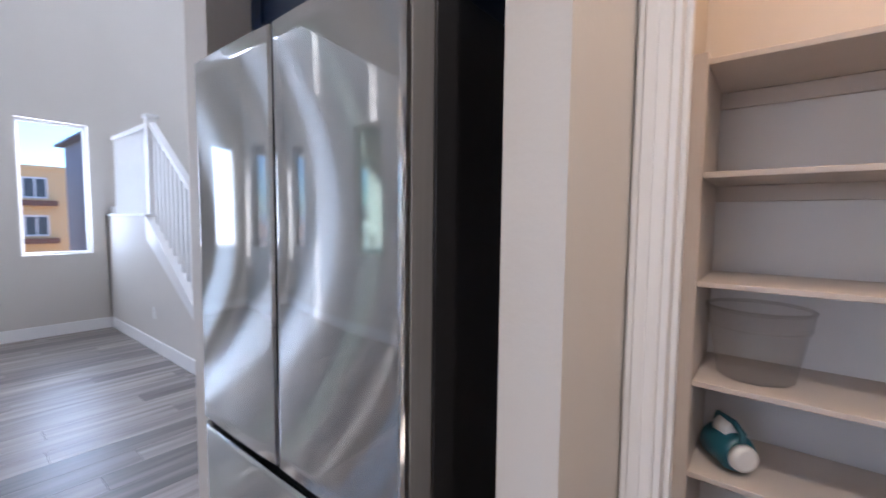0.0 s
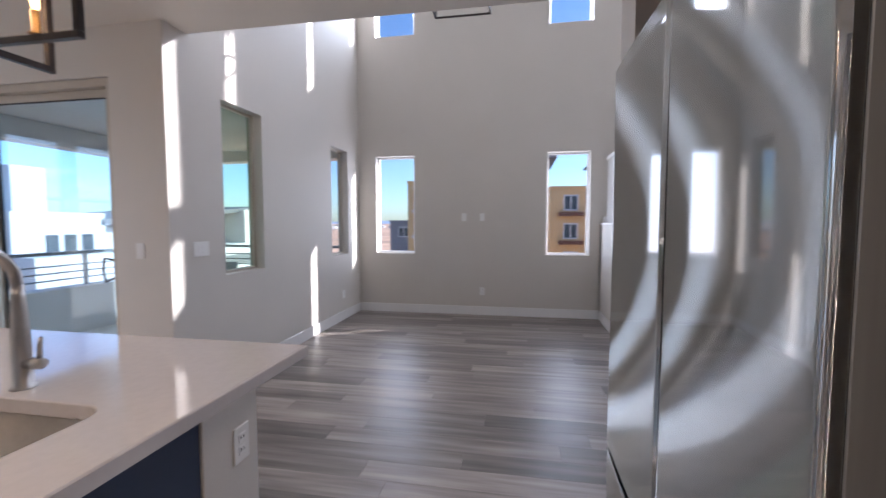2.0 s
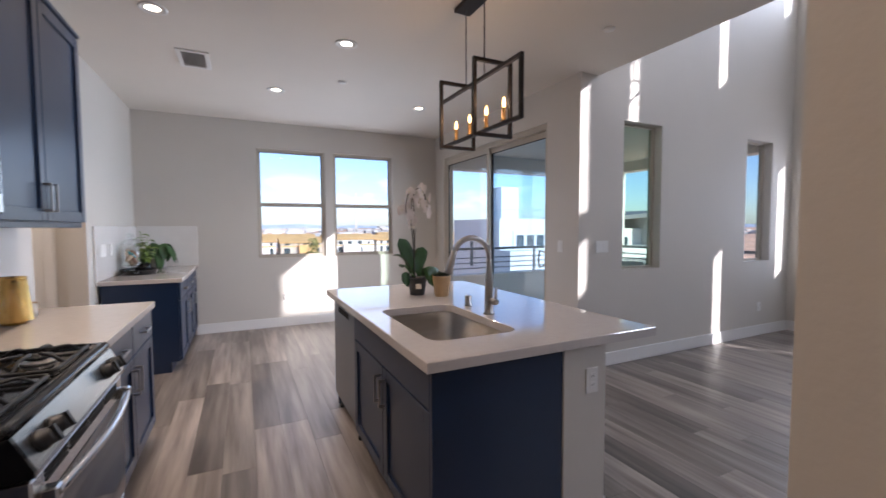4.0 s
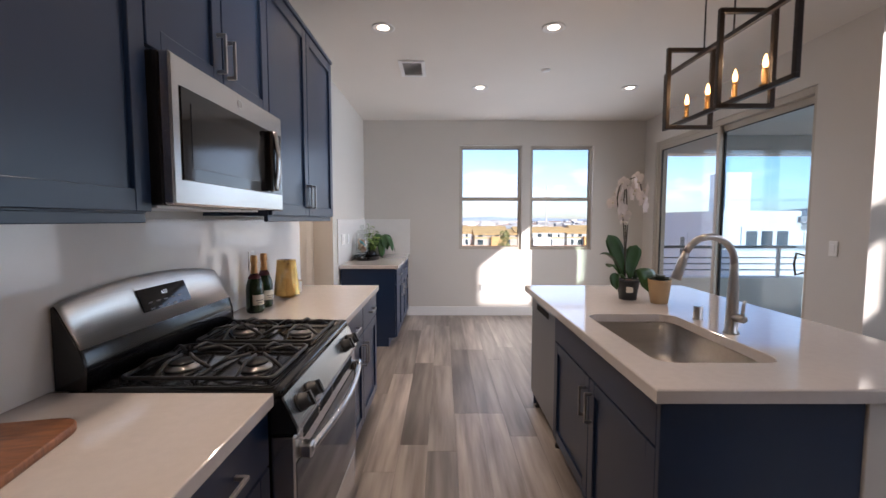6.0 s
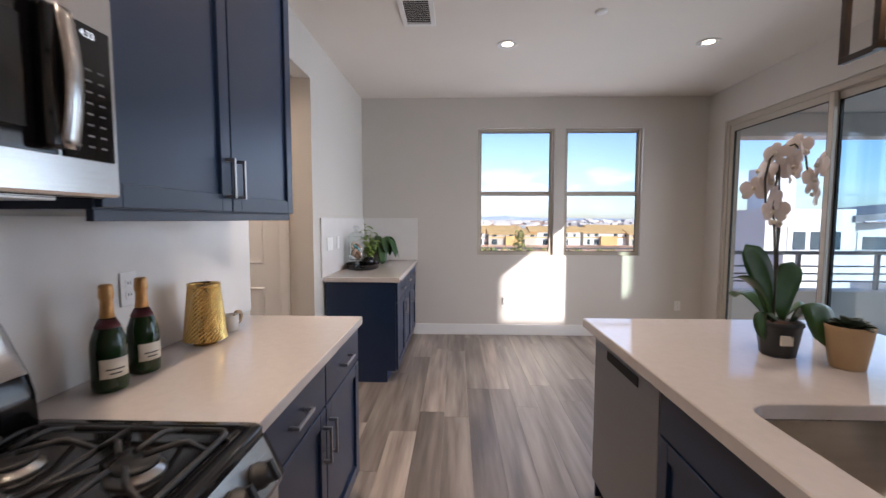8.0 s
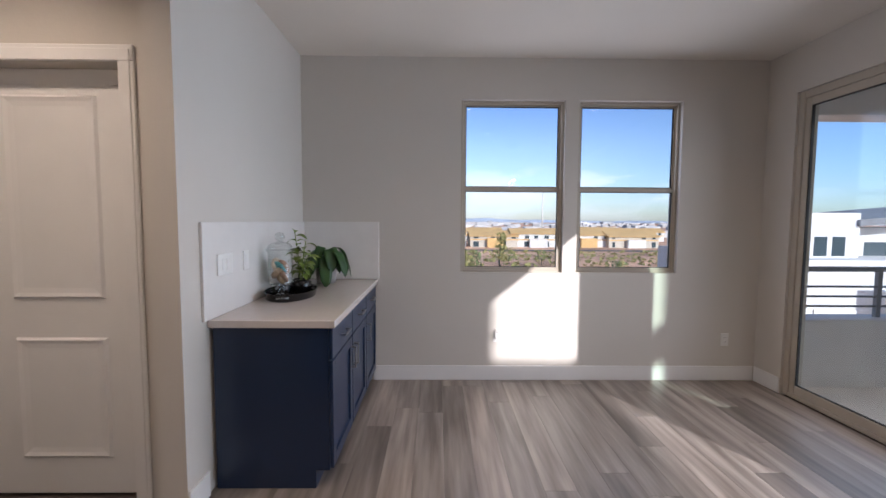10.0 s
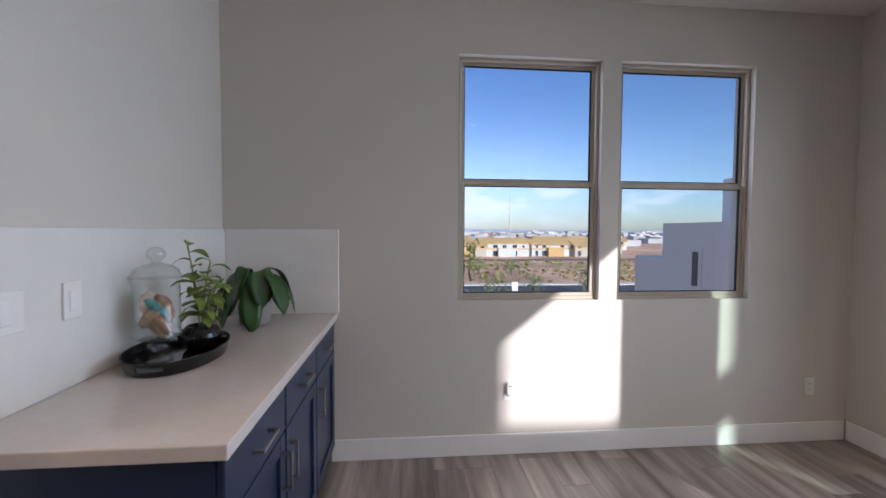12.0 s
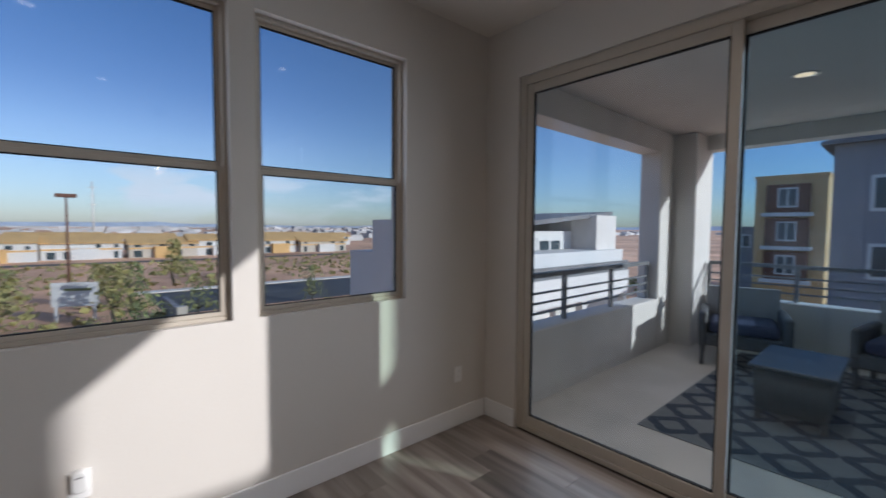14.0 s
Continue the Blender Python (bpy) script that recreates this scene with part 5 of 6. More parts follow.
for pts in ([(0.02, 0.0, 0.12), (0.032, 0.01, 0.30), (0.055, 0.01, 0.56), (0.048, 0.01, 0.72), (0.062, 0.012, 0.765), (0.085, 0.015, 0.74), (0.102, 0.02, 0.67), (0.095, 0.02, 0.58)],
            [(0.02, -0.01, 0.12), (0.018, -0.01, 0.30), (0.010, -0.01, 0.50), (0.028, -0.01, 0.73), (0.015, -0.01, 0.785), (-0.025, -0.005, 0.80), (-0.065, 0.0, 0.76), (-0.085, 0.0, 0.65)],
            [(0.03, 0.005, 0.12), (0.026, 0.008, 0.35), (0.034, 0.006, 0.50)]):
    part("stem", tube(bmesh.new(), [(x * 0.9, y, z * 0.955) for x, y, z in pts], 0.0038, 6), M_STEM, orc)
BLOOMS = ((-0.062, 0.795), (-0.022, 0.765), (-0.105, 0.715), (-0.045, 0.715), (-0.078, 0.66), (-0.098, 0.61), (-0.015, 0.69), (0.062, 0.76), (0.095, 0.70), (0.112, 0.635), (0.070, 0.655), (0.074, 0.595), (0.040, 0.555), (-0.06, 0.75), (0.05, 0.70))
for k, (fx, fz) in enumerate(BLOOMS):
    bloom((fx * 0.82 + 0.004, rnd.uniform(-0.04, 0.045), fz * 0.955), radians(90 + rnd.uniform(-80, 80) + (180 if k % 3 == 2 else 0)), rnd.uniform(0.042, 0.051), orc)
for fx, fz in ((0.056, 0.485), (0.03, 0.48), (0.05, 0.52), (0.022, 0.505)):
    bloom((fx, 0.01, fz), radians(90 + rnd.uniform(-60, 60)), 0.016, orc)

su = thing("succulent", "grey-green succulent in a tan clay pot", "potted plant", pose(-1.04, -2.17, 0.914) @ Matrix.Diagonal((0.94, 0.94, 1.22, 1)))
part("pot", lathe(bmesh.new(), [(0.048, 0), (0.052, 0.004), (0.068, 0.105), (0.070, 0.118), (0.066, 0.118), (0.062, 0.10)], seg=28), M_CLAY, su, "tan clay pot")
part("soil", lathe(bmesh.new(), [(0.063, 0.10), (0.03, 0.106), (0.001, 0.107)], seg=16), M_MOSS, su)
M_SUCC = mat("succulent_leaf", (0.09, 0.12, 0.09), 0.5, vary=0.25, scale=20)
for k in range(20):
    a = k * 2.4
    part("leaf", leaf(bmesh.new(), (0.012 * math.cos(a), 0.012 * math.sin(a), 0.104), a, 0.022 + 0.0032 * k, 0.040, 0.050 - 0.0015 * k, 0.012, 0.45, 5), M_SUCC, su)

# bar tray with jar and plants
ty = thing("tray", "black lacquered oval tray with cut-out grips", "tray", pose(1.222, -4.945, 0.914, 0, 0, 6))


def oval(a, b, z, n=40):
    return [(a * math.cos(2 * math.pi * i / n), b * math.sin(2 * math.pi * i / n), z) for i in range(n)]


part("base", rings(bmesh.new(), [oval(0.147, 0.237, 0.0), oval(0.153, 0.243, 0.003), oval(0.150, 0.240, 0.007)], True, True), M_BLACK, ty)
bm = bmesh.new()
NT, HO, HI = 72, [], []
zs = (0.003, 0.022, 0.038, 0.050)
grid = [[[bm.verts.new(((0.156 + d + 0.004 * k) * math.cos(2 * math.pi * i / NT), (0.246 + d + 0.004 * k) * math.sin(2 * math.pi * i / NT), z)) for k, z in enumerate(zs)] for i in range(NT)] for d in (0.0, -0.006)]
for i in range(NT):
    j = (i + 1) % NT
    grip = min((i - NT // 4) % NT, (NT // 4 - 1 - i) % NT) < 3 or min((i - 3 * NT // 4) % NT, (3 * NT // 4 - 1 - i) % NT) < 3
    for k in range(3):
        if grip and k == 1:
            bm.faces.new((grid[0][i][1], grid[0][j][1], grid[1][j][1], grid[1][i][1]))
            bm.faces.new((grid[0][i][2], grid[0][j][2], grid[1][j][2], grid[1][i][2]))
            continue
        for d in (0, 1):
            bm.faces.new((grid[d][i][k], grid[d][j][k], grid[d][j][k + 1], grid[d][i][k + 1]))
    bm.faces.new((grid[0][i][3], grid[0][j][3], grid[1][j][3], grid[1][i][3]))
part("rim", bm, M_BLACK, ty, "black rim with two cut-out grips")
M_JAR = glass("jar_glass", (0.93, 0.955, 0.95), 0.0, True, 0.07, 2.2)
jr = thing("glass_jar", "footed lidded glass jar filled with seashells", "jar", pose(1.275, -4.895, 0.922) @ Matrix.Diagonal((1.2, 1.2, 1.56, 1)))
part("foot", lathe(bmesh.new(), [(0.040, 0), (0.041, 0.003), (0.020, 0.010), (0.016, 0.018), (0.030, 0.028), (0.028, 0.036), (0.016, 0.044), (0.05, 0.052)], seg=24), M_JAR, jr)
part("bowl", lathe(bmesh.new(), [(0.05, 0.052), (0.068, 0.058), (0.070, 0.064), (0.064, 0.07), (0.065, 0.185), (0.070, 0.19), (0.072, 0.197)], seg=28, cap1=False), M_JAR, jr)
part("lid", lathe(bmesh.new(), [(0.075, 0.199), (0.076, 0.204), (0.064, 0.210), (0.062, 0.219), (0.040, 0.230), (0.016, 0.235), (0.012, 0.239), (0.024, 0.248), (0.027, 0.258), (0.020, 0.270), (0.006, 0.274)], seg=24), M_JAR, jr)
SHELL_C = [mat("shell_%s" % n, c, 0.55, vary=0.3, scale=50, bump=0.4, bump_scale=120) for n, c in (("sand", (0.48, 0.34, 0.22)), ("brown", (0.36, 0.21, 0.14)), ("cream", (0.58, 0.47, 0.36)), ("aqua", (0.12, 0.36, 0.38)))]
for k in range(9):
    a, rr_ = 2.4 * k, 0.026 if k % 3 else 0.008
    sz = 0.026 + 0.012 * rnd.random()
    c = Vector((rr_ * math.cos(a), rr_ * math.sin(a), 0.079 + k * 0.0078))
    nrm = Vector((rnd.uniform(-1, 1), rnd.uniform(-1, 1), rnd.uniform(0.1, 1))).normalized()
    s1 = nrm.orthogonal().normalized()
    s2 = nrm.cross(s1)
    bm = bmesh.new()
    star = k == 6
    loops = []
    for f, h in ((0.45, -0.30), (0.95, -0.10), (1.0, 0.04), (0.7, 0.34), (0.15, 0.52)):
        loop = []
        for i in range(20):
            t = 2 * math.pi * i / 20
            rad = sz * f * ((0.62 + 0.62 * abs(math.cos(2.5 * t)) ** 2) if star else (1 + 0.06 * math.cos(9 * t) + 0.22 * math.cos(t)))
            loop.append(c + (s1 * math.cos(t) + s2 * math.sin(t)) * rad + nrm * h * sz)
        loops.append(loop)
    rings(bm, loops)
    part("starfish" if star else "shell", bm, SHELL_C[3 if star else k % 3], jr)
M_LEAF3 = mat("lime_leaf", (0.17, 0.25, 0.045), 0.42, vary=0.4, scale=16, bump=0.15, bump_scale=60)
vs_ = thing("bud_vase_plant", "bright green leafy stems in a round black vase", "potted plant", pose(1.19, -5.045, 0.922))
part("vase", lathe(bmesh.new(), [(0.045, 0), (0.064, 0.012), (0.074, 0.045), (0.070, 0.075), (0.056, 0.094), (0.050, 0.097), (0.046, 0.085)], seg=28), M_BLACK, vs_, "round glossy black vase")
for k, (dx, dy, top) in enumerate(((0.02, 0.05, 0.43), (-0.03, -0.03, 0.36), (-0.04, -0.10, 0.28), (0.04, -0.02, 0.31), (-0.06, 0.03, 0.25))):
    tip = Vector((dx, dy, top))
    mid = Vector((dx * 0.35, dy * 0.35, 0.07 + (top - 0.07) * 0.5))
    st_ = part("stem", tube(bmesh.new(), [(0, 0, 0.05), mid, tip], 0.0028, 6), M_LEAF3, vs_)
    for j in range(9):
        f = 0.30 + 0.70 * j / 8
        p = Vector((0, 0, 0.05)).lerp(mid, f / 0.5) if f < 0.5 else mid.lerp(tip, (f - 0.5) / 0.5)
        part("leaf", leaf(bmesh.new(), p, 1.1 * k + j * 2.2, rnd.uniform(0.075, 0.115), rnd.uniform(0.032, 0.045), 0.045, rnd.uniform(0.04, 0.075), 0.25, 6, rnd.uniform(-0.5, 0.5)), M_LEAF3, vs_)
pl = thing("drooping_plant", "drooping broad-leaved plant in a grey pot on the bar", "potted plant", pose(1.14, -5.53, 0.914) @ Matrix.Scale(1.2, 4))
part("pot", lathe(bmesh.new(), [(0.050, 0), (0.064, 0.01), (0.070, 0.08), (0.066, 0.105), (0.060, 0.103)], seg=24), mat("grey_ceramic", (0.42, 0.39, 0.37), 0.5), pl, "grey ceramic pot")
part("stem", tube(bmesh.new(), [(0, 0, 0.07), (0.008, 0.01, 0.15), (0.0, 0.02, 0.215)], 0.005, 6), M_STEM, pl)
for k, (a, l, w, z, r_, dr) in enumerate(((20, 0.17, 0.10, 0.19, 0.03, 0.20), (62, 0.13, 0.11, 0.20, 0.07, 0.16), (105, 0.16, 0.10, 0.17, 0.04, 0.23), (150, 0.20, 0.095, 0.19, 0.06, 0.17), (190, 0.19, 0.09, 0.16, 0.06, 0.15),
                                          (240, 0.15, 0.10, 0.18, 0.05, 0.16), (300, 0.16, 0.11, 0.19, 0.06, 0.18), (340, 0.15, 0.12, 0.15, 0.03, 0.16), (80, 0.11, 0.07, 0.21, 0.06, 0.05), (5, 0.20, 0.10, 0.17, 0.02, 0.19), (125, 0.14, 0.12, 0.20, 0.07, 0.14), (45, 0.15, 0.11, 0.16, 0.02, 0.20), (215, 0.17, 0.10, 0.20, 0.08, 0.15))):
    d_ = Vector((math.cos(radians(a)), math.sin(radians(a)), 0))
    b_ = Vector((0, 0.015, z)) + d_ * 0.01
    paddle_leaf(b_, b_ + d_ * l * 0.62 + Vector((0, 0, r_ + 0.045)), b_ + d_ * l * 0.84 - Vector((0, 0, dr * 0.78)), w * 0.92, (-d_.y, d_.x, 0.25 * math.sin(k * 2.1)), pl)

# ---- balcony ----
tagged(obj("balcony_floor", box(-6.75, -6.0, -0.25, -2.84, -2.69, -0.03), M_CONC), "", "")
bpy.data.objects["balcony_floor"].name = "floor_balcony"
tagged(bpy.data.objects["floor_balcony"], "smooth grey concrete balcony floor", "floor", kind="structure")
struct("ceiling_balcony", box(-6.75, -6.0, 2.62, -2.84, -2.69, 2.95), M_STUCCO, "light stucco balcony ceiling", "ceiling")
struct("wall_parapet_south", box(-5.66, -5.95, -0.25, -2.84, -5.70, 0.58, 0.01), M_STUCCO, "light stucco parapet under a metal rail", "wall")
struct("wall_parapet_west", box(-6.65, -5.40, -0.25, -6.40, -2.69, 0.60, 0.01), M_STUCCO, "light stucco parapet under a metal rail", "wall")
struct("column_balcony", bx(box(-6.65, -5.95, -0.25, -6.05, -5.44, 2.62, 0.01), -6.05, -5.95, -0.25, -5.66, -5.70, 2.62, 0.01), M_STUCCO, "light stucco corner column", "column")
struct("beam_balcony_south", box(-5.66, -5.95, 2.36, -2.84, -5.70, 2.62, 0.006), M_STUCCO, "light stucco balcony beam", "beam")
struct("beam_balcony_west", box(-6.65, -5.44, 2.44, -6.40, -2.69, 2.62, 0.006), M_STUCCO, "light stucco balcony beam", "beam")
M_RAIL = mat("grey_rail_paint", (0.20, 0.205, 0.21), 0.45, 0.3, vary=0.08)


def railing(x0, y0, x1, y1, zb, zt, posts):
    e = thing("railing", "dark grey metal balcony railing with level bars", "railing", pose(0, 0, 0), "balcony railings")
    for k, z in enumerate((zb + 0.10, zb + 0.19, zb + 0.28, zt - 0.02)):
        r = 0.009 if k < 3 else 0.022
        part("bar" if k < 3 else "top_rail", tube(bmesh.new(), [(x0, y0, z), (x1, y1, z)], r, 4, True), M_RAIL, e)
    for i in range(posts):
        f = i / (posts - 1)
        x, y = x0 + (x1 - x0) * f, y0 + (y1 - y0) * f
        part("post", box(x - 0.02, y - 0.02, zb, x + 0.02, y + 0.02, zt - 0.03, 0.002), M_RAIL, e)


railing(-5.62, -5.82, -2.88, -5.82, 0.58, 1.04, 4)
railing(-6.52, -5.40, -6.52, -2.75, 0.60, 1.03, 4)
downlight_b = thing("downlight", "round white recessed balcony downlight", "downlight", pose(-4.53, -4.25, 2.62), "recessed downlights")
part("trim_ring", lathe(bmesh.new(), [(0.062, -0.001), (0.085, -0.001), (0.087, -0.005), (0.064, -0.006), (0.062, -0.001)], seg=24, cap0=False, cap1=False), M_PLATE, downlight_b)
part("lens", lathe(bmesh.new(), [(0.061, -0.003), (0.001, -0.0035)], seg=20, cap0=False), M_CANB, downlight_b, "glowing lens")
copy_thing(downlight_b, pose(-3.18, -4.21, 2.62))
for lx, ly in ((-4.53, -4.25), (-3.18, -4.21)):
    lamp = new("downlight_lamp", bpy.data.lights.new("downlight_lamp", "AREA"))
    lamp.data.shape, lamp.data.size, lamp.data.energy, lamp.data.color = "DISK", 0.11, 3.0, (1.0, 0.82, 0.62)
    lamp.data.spread = radians(95)
    lamp.location = (lx, ly, 2.608)

# rug
rug = thing("outdoor_rug", "blue-grey outdoor rug with a white trellis pattern", "rug", pose(-4.85, -3.9, -0.03))
M_RUGD, M_RUGL = mat("rug_blue", (0.035, 0.055, 0.085), 0.9, vary=0.2, scale=60, bump=0.5, bump_scale=300), mat("rug_pale", (0.19, 0.205, 0.22), 0.9, vary=0.1, scale=60, bump=0.5, bump_scale=300)
part("mat", box(-1.40, -1.06, 0.0, 1.40, 1.06, 0.008, 0.002), M_RUGL, rug)
bm = bmesh.new()
for i in range(8):
    for j in range(6):
        cx_, cy_ = -1.225 + 0.35 * i, -0.88 + 0.352 * j
        n_ = 20
        o_, i_ = [], []
        for k in range(n_):
            t = 2 * math.pi * k / n_
            rad = 0.155 + 0.022 * math.cos(4 * t)
            o_.append(bm.verts.new((cx_ + rad * math.cos(t), cy_ + rad * math.sin(t), 0.0095)))
            i_.append(bm.verts.new((cx_ + rad * 0.50 * math.cos(t), cy_ + rad * 0.50 * math.sin(t), 0.0095)))
        for k in range(n_):
            bm.faces.new((o_[k], o_[(k + 1) % n_], i_[(k + 1) % n_], i_[k]))
part("trellis", bm, M_RUGD, rug, "dark blue woven rings")

M_WICK = mat("grey_wicker", (0.10, 0.105, 0.11), 0.7, vary=0.4, scale=25, stretch=(1, 1, 6), bump=0.8, bump_scale=90)
M_WICKL = mat("pale_wicker", (0.42, 0.41, 0.39), 0.7, vary=0.3, scale=25, stretch=(1, 1, 6), bump=0.8, bump_scale=90)
M_CUSH = mat("navy_cushion", (0.05, 0.06, 0.11), 0.85, vary=0.12, scale=8, bump=0.2, bump_scale=200)
ot = thing("outdoor_coffee_table", "dark grey wicker coffee table on short legs", "coffee table", pose(-4.59, -4.20, -0.02))
bm = bmesh.new()
rings(bm, [rounded(-a, -b, a, b, 0.02, z) for a, b, z in ((0.35, 0.21, 0.08), (0.37, 0.235, 0.40))])
part("woven_body", bm, M_WICK, ot)
part("tabletop", box(-0.40, -0.26, 0.40, 0.40, 0.26, 0.43, 0.008), mat("dark_tabletop", (0.06, 0.075, 0.09), 0.4), ot, "smooth dark tabletop")
for sx in (-1, 1):
    for sy2 in (-1, 1):
        part("leg", box(sx * 0.32 - 0.02, sy2 * 0.19 - 0.02, 0.0, sx * 0.32 + 0.02, sy2 * 0.19 + 0.02, 0.09, 0.003), M_WICK, ot)


def wicker_chair(m):
    """An armchair facing local +x."""
    e = thing("wicker_armchair", "pale wicker balcony armchair with navy cushion", "armchair", m, "balcony armchairs")
    part("seat", box(-0.33, -0.33, 0.22, 0.33, 0.33, 0.36, 0.02), M_WICK, e)
    bm = bmesh.new()
    rings(bm, [[(x + d, y, z) for y, z in ((-0.34, 0.30), (0.34, 0.30), (0.34, 0.80), (-0.34, 0.80))] for x, d in ((-0.36, 0.0), (-0.28, 0.0))], smooth=False)
    part("backrest", bm, M_WICKL, e, "pale woven backrest")
    for s in (-1, 1):
        part("arm", box(-0.34, s * 0.36 - 0.04, 0.20, 0.32, s * 0.36 + 0.04, 0.58, 0.02), M_WICK, e)
    c = box(-0.26, -0.30, 0.365, 0.34, 0.30, 0.49, 0.045, 3)
    part("cushion", c, M_CUSH, e, "navy seat cushion")
    for sx in (-0.29, 0.28):
        for sy2 in (-0.36, 0.36):
            part("leg", box(sx - 0.02, sy2 - 0.02, 0.0, sx + 0.02, sy2 + 0.02, 0.22, 0.003), M_WICK, e)
    return e


wicker_chair(pose(-5.78, -4.85, -0.03, 0, 0, 15))
wicker_chair(pose(-5.85, -3.55, -0.03, 0, 0, -10))

# ---- outdoors ----
GZ = -7.0
bm = bmesh.new()
G = 24
for i in range(G + 1):
    for j in range(G + 1):
        u, v = 2 * i / G - 1, 2 * j / G - 1
        bm.verts.new((math.copysign(abs(u) ** 2.2, u) * 4300, math.copysign(abs(v) ** 2.2, v) * 4300, GZ))
bm.verts.ensure_lookup_table()
for i in range(G):
    for j in range(G):
        bm.faces.new([bm.verts[k] for k in (i * (G + 1) + j, (i + 1) * (G + 1) + j, (i + 1) * (G + 1) + j + 1, i * (G + 1) + j + 1)])
M_GROUND = mat("dry_ground", (0.66, 0.38, 0.23), 0.95, vary=0.45, scale=0.06, bump=0.3, bump_scale=2)
struct("ground", bm, M_GROUND, "dry sandy ground reaching the horizon", "ground")
M_ASPH = mat("asphalt", (0.075, 0.075, 0.08), 0.85, vary=0.15, scale=1.5)
struct("road", box(-90, -66, GZ, -6.5, -50, GZ + 0.02), M_ASPH, "dark asphalt road", "road")
struct("road_south", box(-120, -126, GZ, 120, -121, GZ + 0.02), M_ASPH, "dark asphalt road before the houses", "road")
struct("pavement", box(-90, -68, GZ, -5, -66.2, GZ + 0.14), M_CONC, "pale concrete pavement with kerb", "pavement")

M_HWHITE = mat("white_stucco", (0.62, 0.61, 0.59), 0.85, vary=0.04, scale=0.6, bump=0.3, bump_scale=20)
M_HORANGE = mat("ochre_stucco", (0.60, 0.39, 0.18), 0.85, vary=0.06, scale=0.6)
M_HGREY = mat("grey_stucco", (0.24, 0.235, 0.25), 0.85, vary=0.05, scale=0.6)
M_ROOFG = mat("grey_roof_tile", (0.16, 0.16, 0.165), 0.8, vary=0.2, scale=3)
M_PLY = mat("raw_plywood", (0.62, 0.39, 0.16), 0.8, vary=0.15, scale=0.5)
M_HWIN = mat("dark_window", (0.05, 0.07, 0.08), 0.15, vary=0.2, scale=0.4)
M_BROWN = mat("brown_siding", (0.14, 0.06, 0.035), 0.7, vary=0.15, scale=1, stretch=(6, 6, 0.4))


def house_window(parent, face, a0, a1, z0, z1, at, n, panes=2):
    """A framed window on the plane 'at'; n is the sign of the way out."""
    def b(u0, u1, c, d, d0, d1):
        lo, hi = sorted((at + n * d0, at + n * d1))
        return box(lo, u0, c, hi, u1, d) if face == "x" else box(u0, lo, c, u1, hi, d)
    w = part("window", b(a0, a1, z0, z1, -0.05, 0.03), M_HWHITE, parent, "white framed window")
    fw = 0.16
    s = (a1 - a0 - fw) / panes
    for k in range(panes):
        part("pane", b(a0 + fw + s * k, a0 + s * (k + 1), z0 + fw, z1 - fw, 0.0, 0.045), M_HWIN, w, "dark glass pane")


# white neighbouring house
h1 = thing("white_house", "white stucco modern house with slanted grey roof", "house", pose(0, 0, 0))
part("wall", box(-21.5, -20.5, GZ, -9.6, -13.6, 0.4), M_HWHITE, h1, "white stucco walls")
part("wall", box(-12.4, -18.6, 0.4, -9.6, -14.4, 1.75), M_HWHITE, h1, "white stucco upper volume")
part("wall", box(-19.5, -20.0, 0.4, -12.4, -15.4, 1.3), M_HWHITE, h1, "white stucco upper storey")
part("wall", box(-21.5, -20.0, 0.4, -19.5, -14.0, 2.1), M_CONC, h1, "pale beige side wall")
bm = bmesh.new()
rings(bm, [[(-12.3, y, 1.35), (-12.3, y, 1.55), (-21.7, y, 2.35), (-21.7, y, 2.15)] for y in (-20.4, -14.3)], smooth=False)
part("roof", bm, M_ROOFG, h1, "slanted grey roof")
part("balcony_band", box(-19.6, -13.6, -1.5, -12.2, -12.4, -0.45), M_HWHITE, h1, "white balcony front")
part("balcony_rail", box(-19.6, -12.5, -0.45, -12.2, -12.44, 0.0), M_RAIL, h1)
for x in (-19.4, -15.8, -12.4):
    part("post", box(x - 0.15, -12.75, GZ, x + 0.15, -12.45, -1.5), M_HWHITE, h1)
part("chimney", box(-11.9, -17.2, 1.75, -10.9, -16.2, 3.3), M_HWHITE, h1, "white stucco chimney")
house_window(h1, "y", -18.6, -16.6, -0.4, 1.0, -15.4, 1)
house_window(h1, "y", -15.6, -13.4, -0.4, 1.0, -15.4, 1)
house_window(h1, "y", -12.1, -10.3, 0.3, 1.2, -14.4, 1, 3)
house_window(h1, "y", -12.0, -10.4, -2.6, -1.0, -13.6, 1, 3)
house_window(h1, "x", -17.0, -16.4, -0.6, 0.9, -9.6, 1, 1)
house_window(h1, "y", -18.8, -16.2, -4.6, -2.2, -13.6, 1, 2)
house_window(h1, "y", -15.4, -13.0, -6.9, -4.4, -13.6, 1, 1)


def townhouse(x1, y0, y1, top, m_wall, label, depth=10, roof=False, name="townhouse"):
    e = thing(name, label, "house", pose(0, 0, 0))
    part("wall", box(x1 - depth, y0, GZ, x1, y1, top), m_wall, e)
    if roof:
        bm = bmesh.new()
        rings(bm, [[(x, y0 - 0.5, top), (x, (y0 + y1) / 2, top + 1.1), (x, y1 + 0.5, top), (x, y1 + 0.5, top - 0.15), (x, y0 - 0.5, top - 0.15)] for x in (x1 - depth - 0.5, x1 + 0.5)], smooth=False)
        part("roof", bm, M_ROOFG, e, "low grey tile roof")
    else:
        part("parapet", box(x1 - depth - 0.1, y0 - 0.1, top - 0.25, x1 + 0.15, y1 + 0.1, top + 0.1), m_wall, e)
    return e


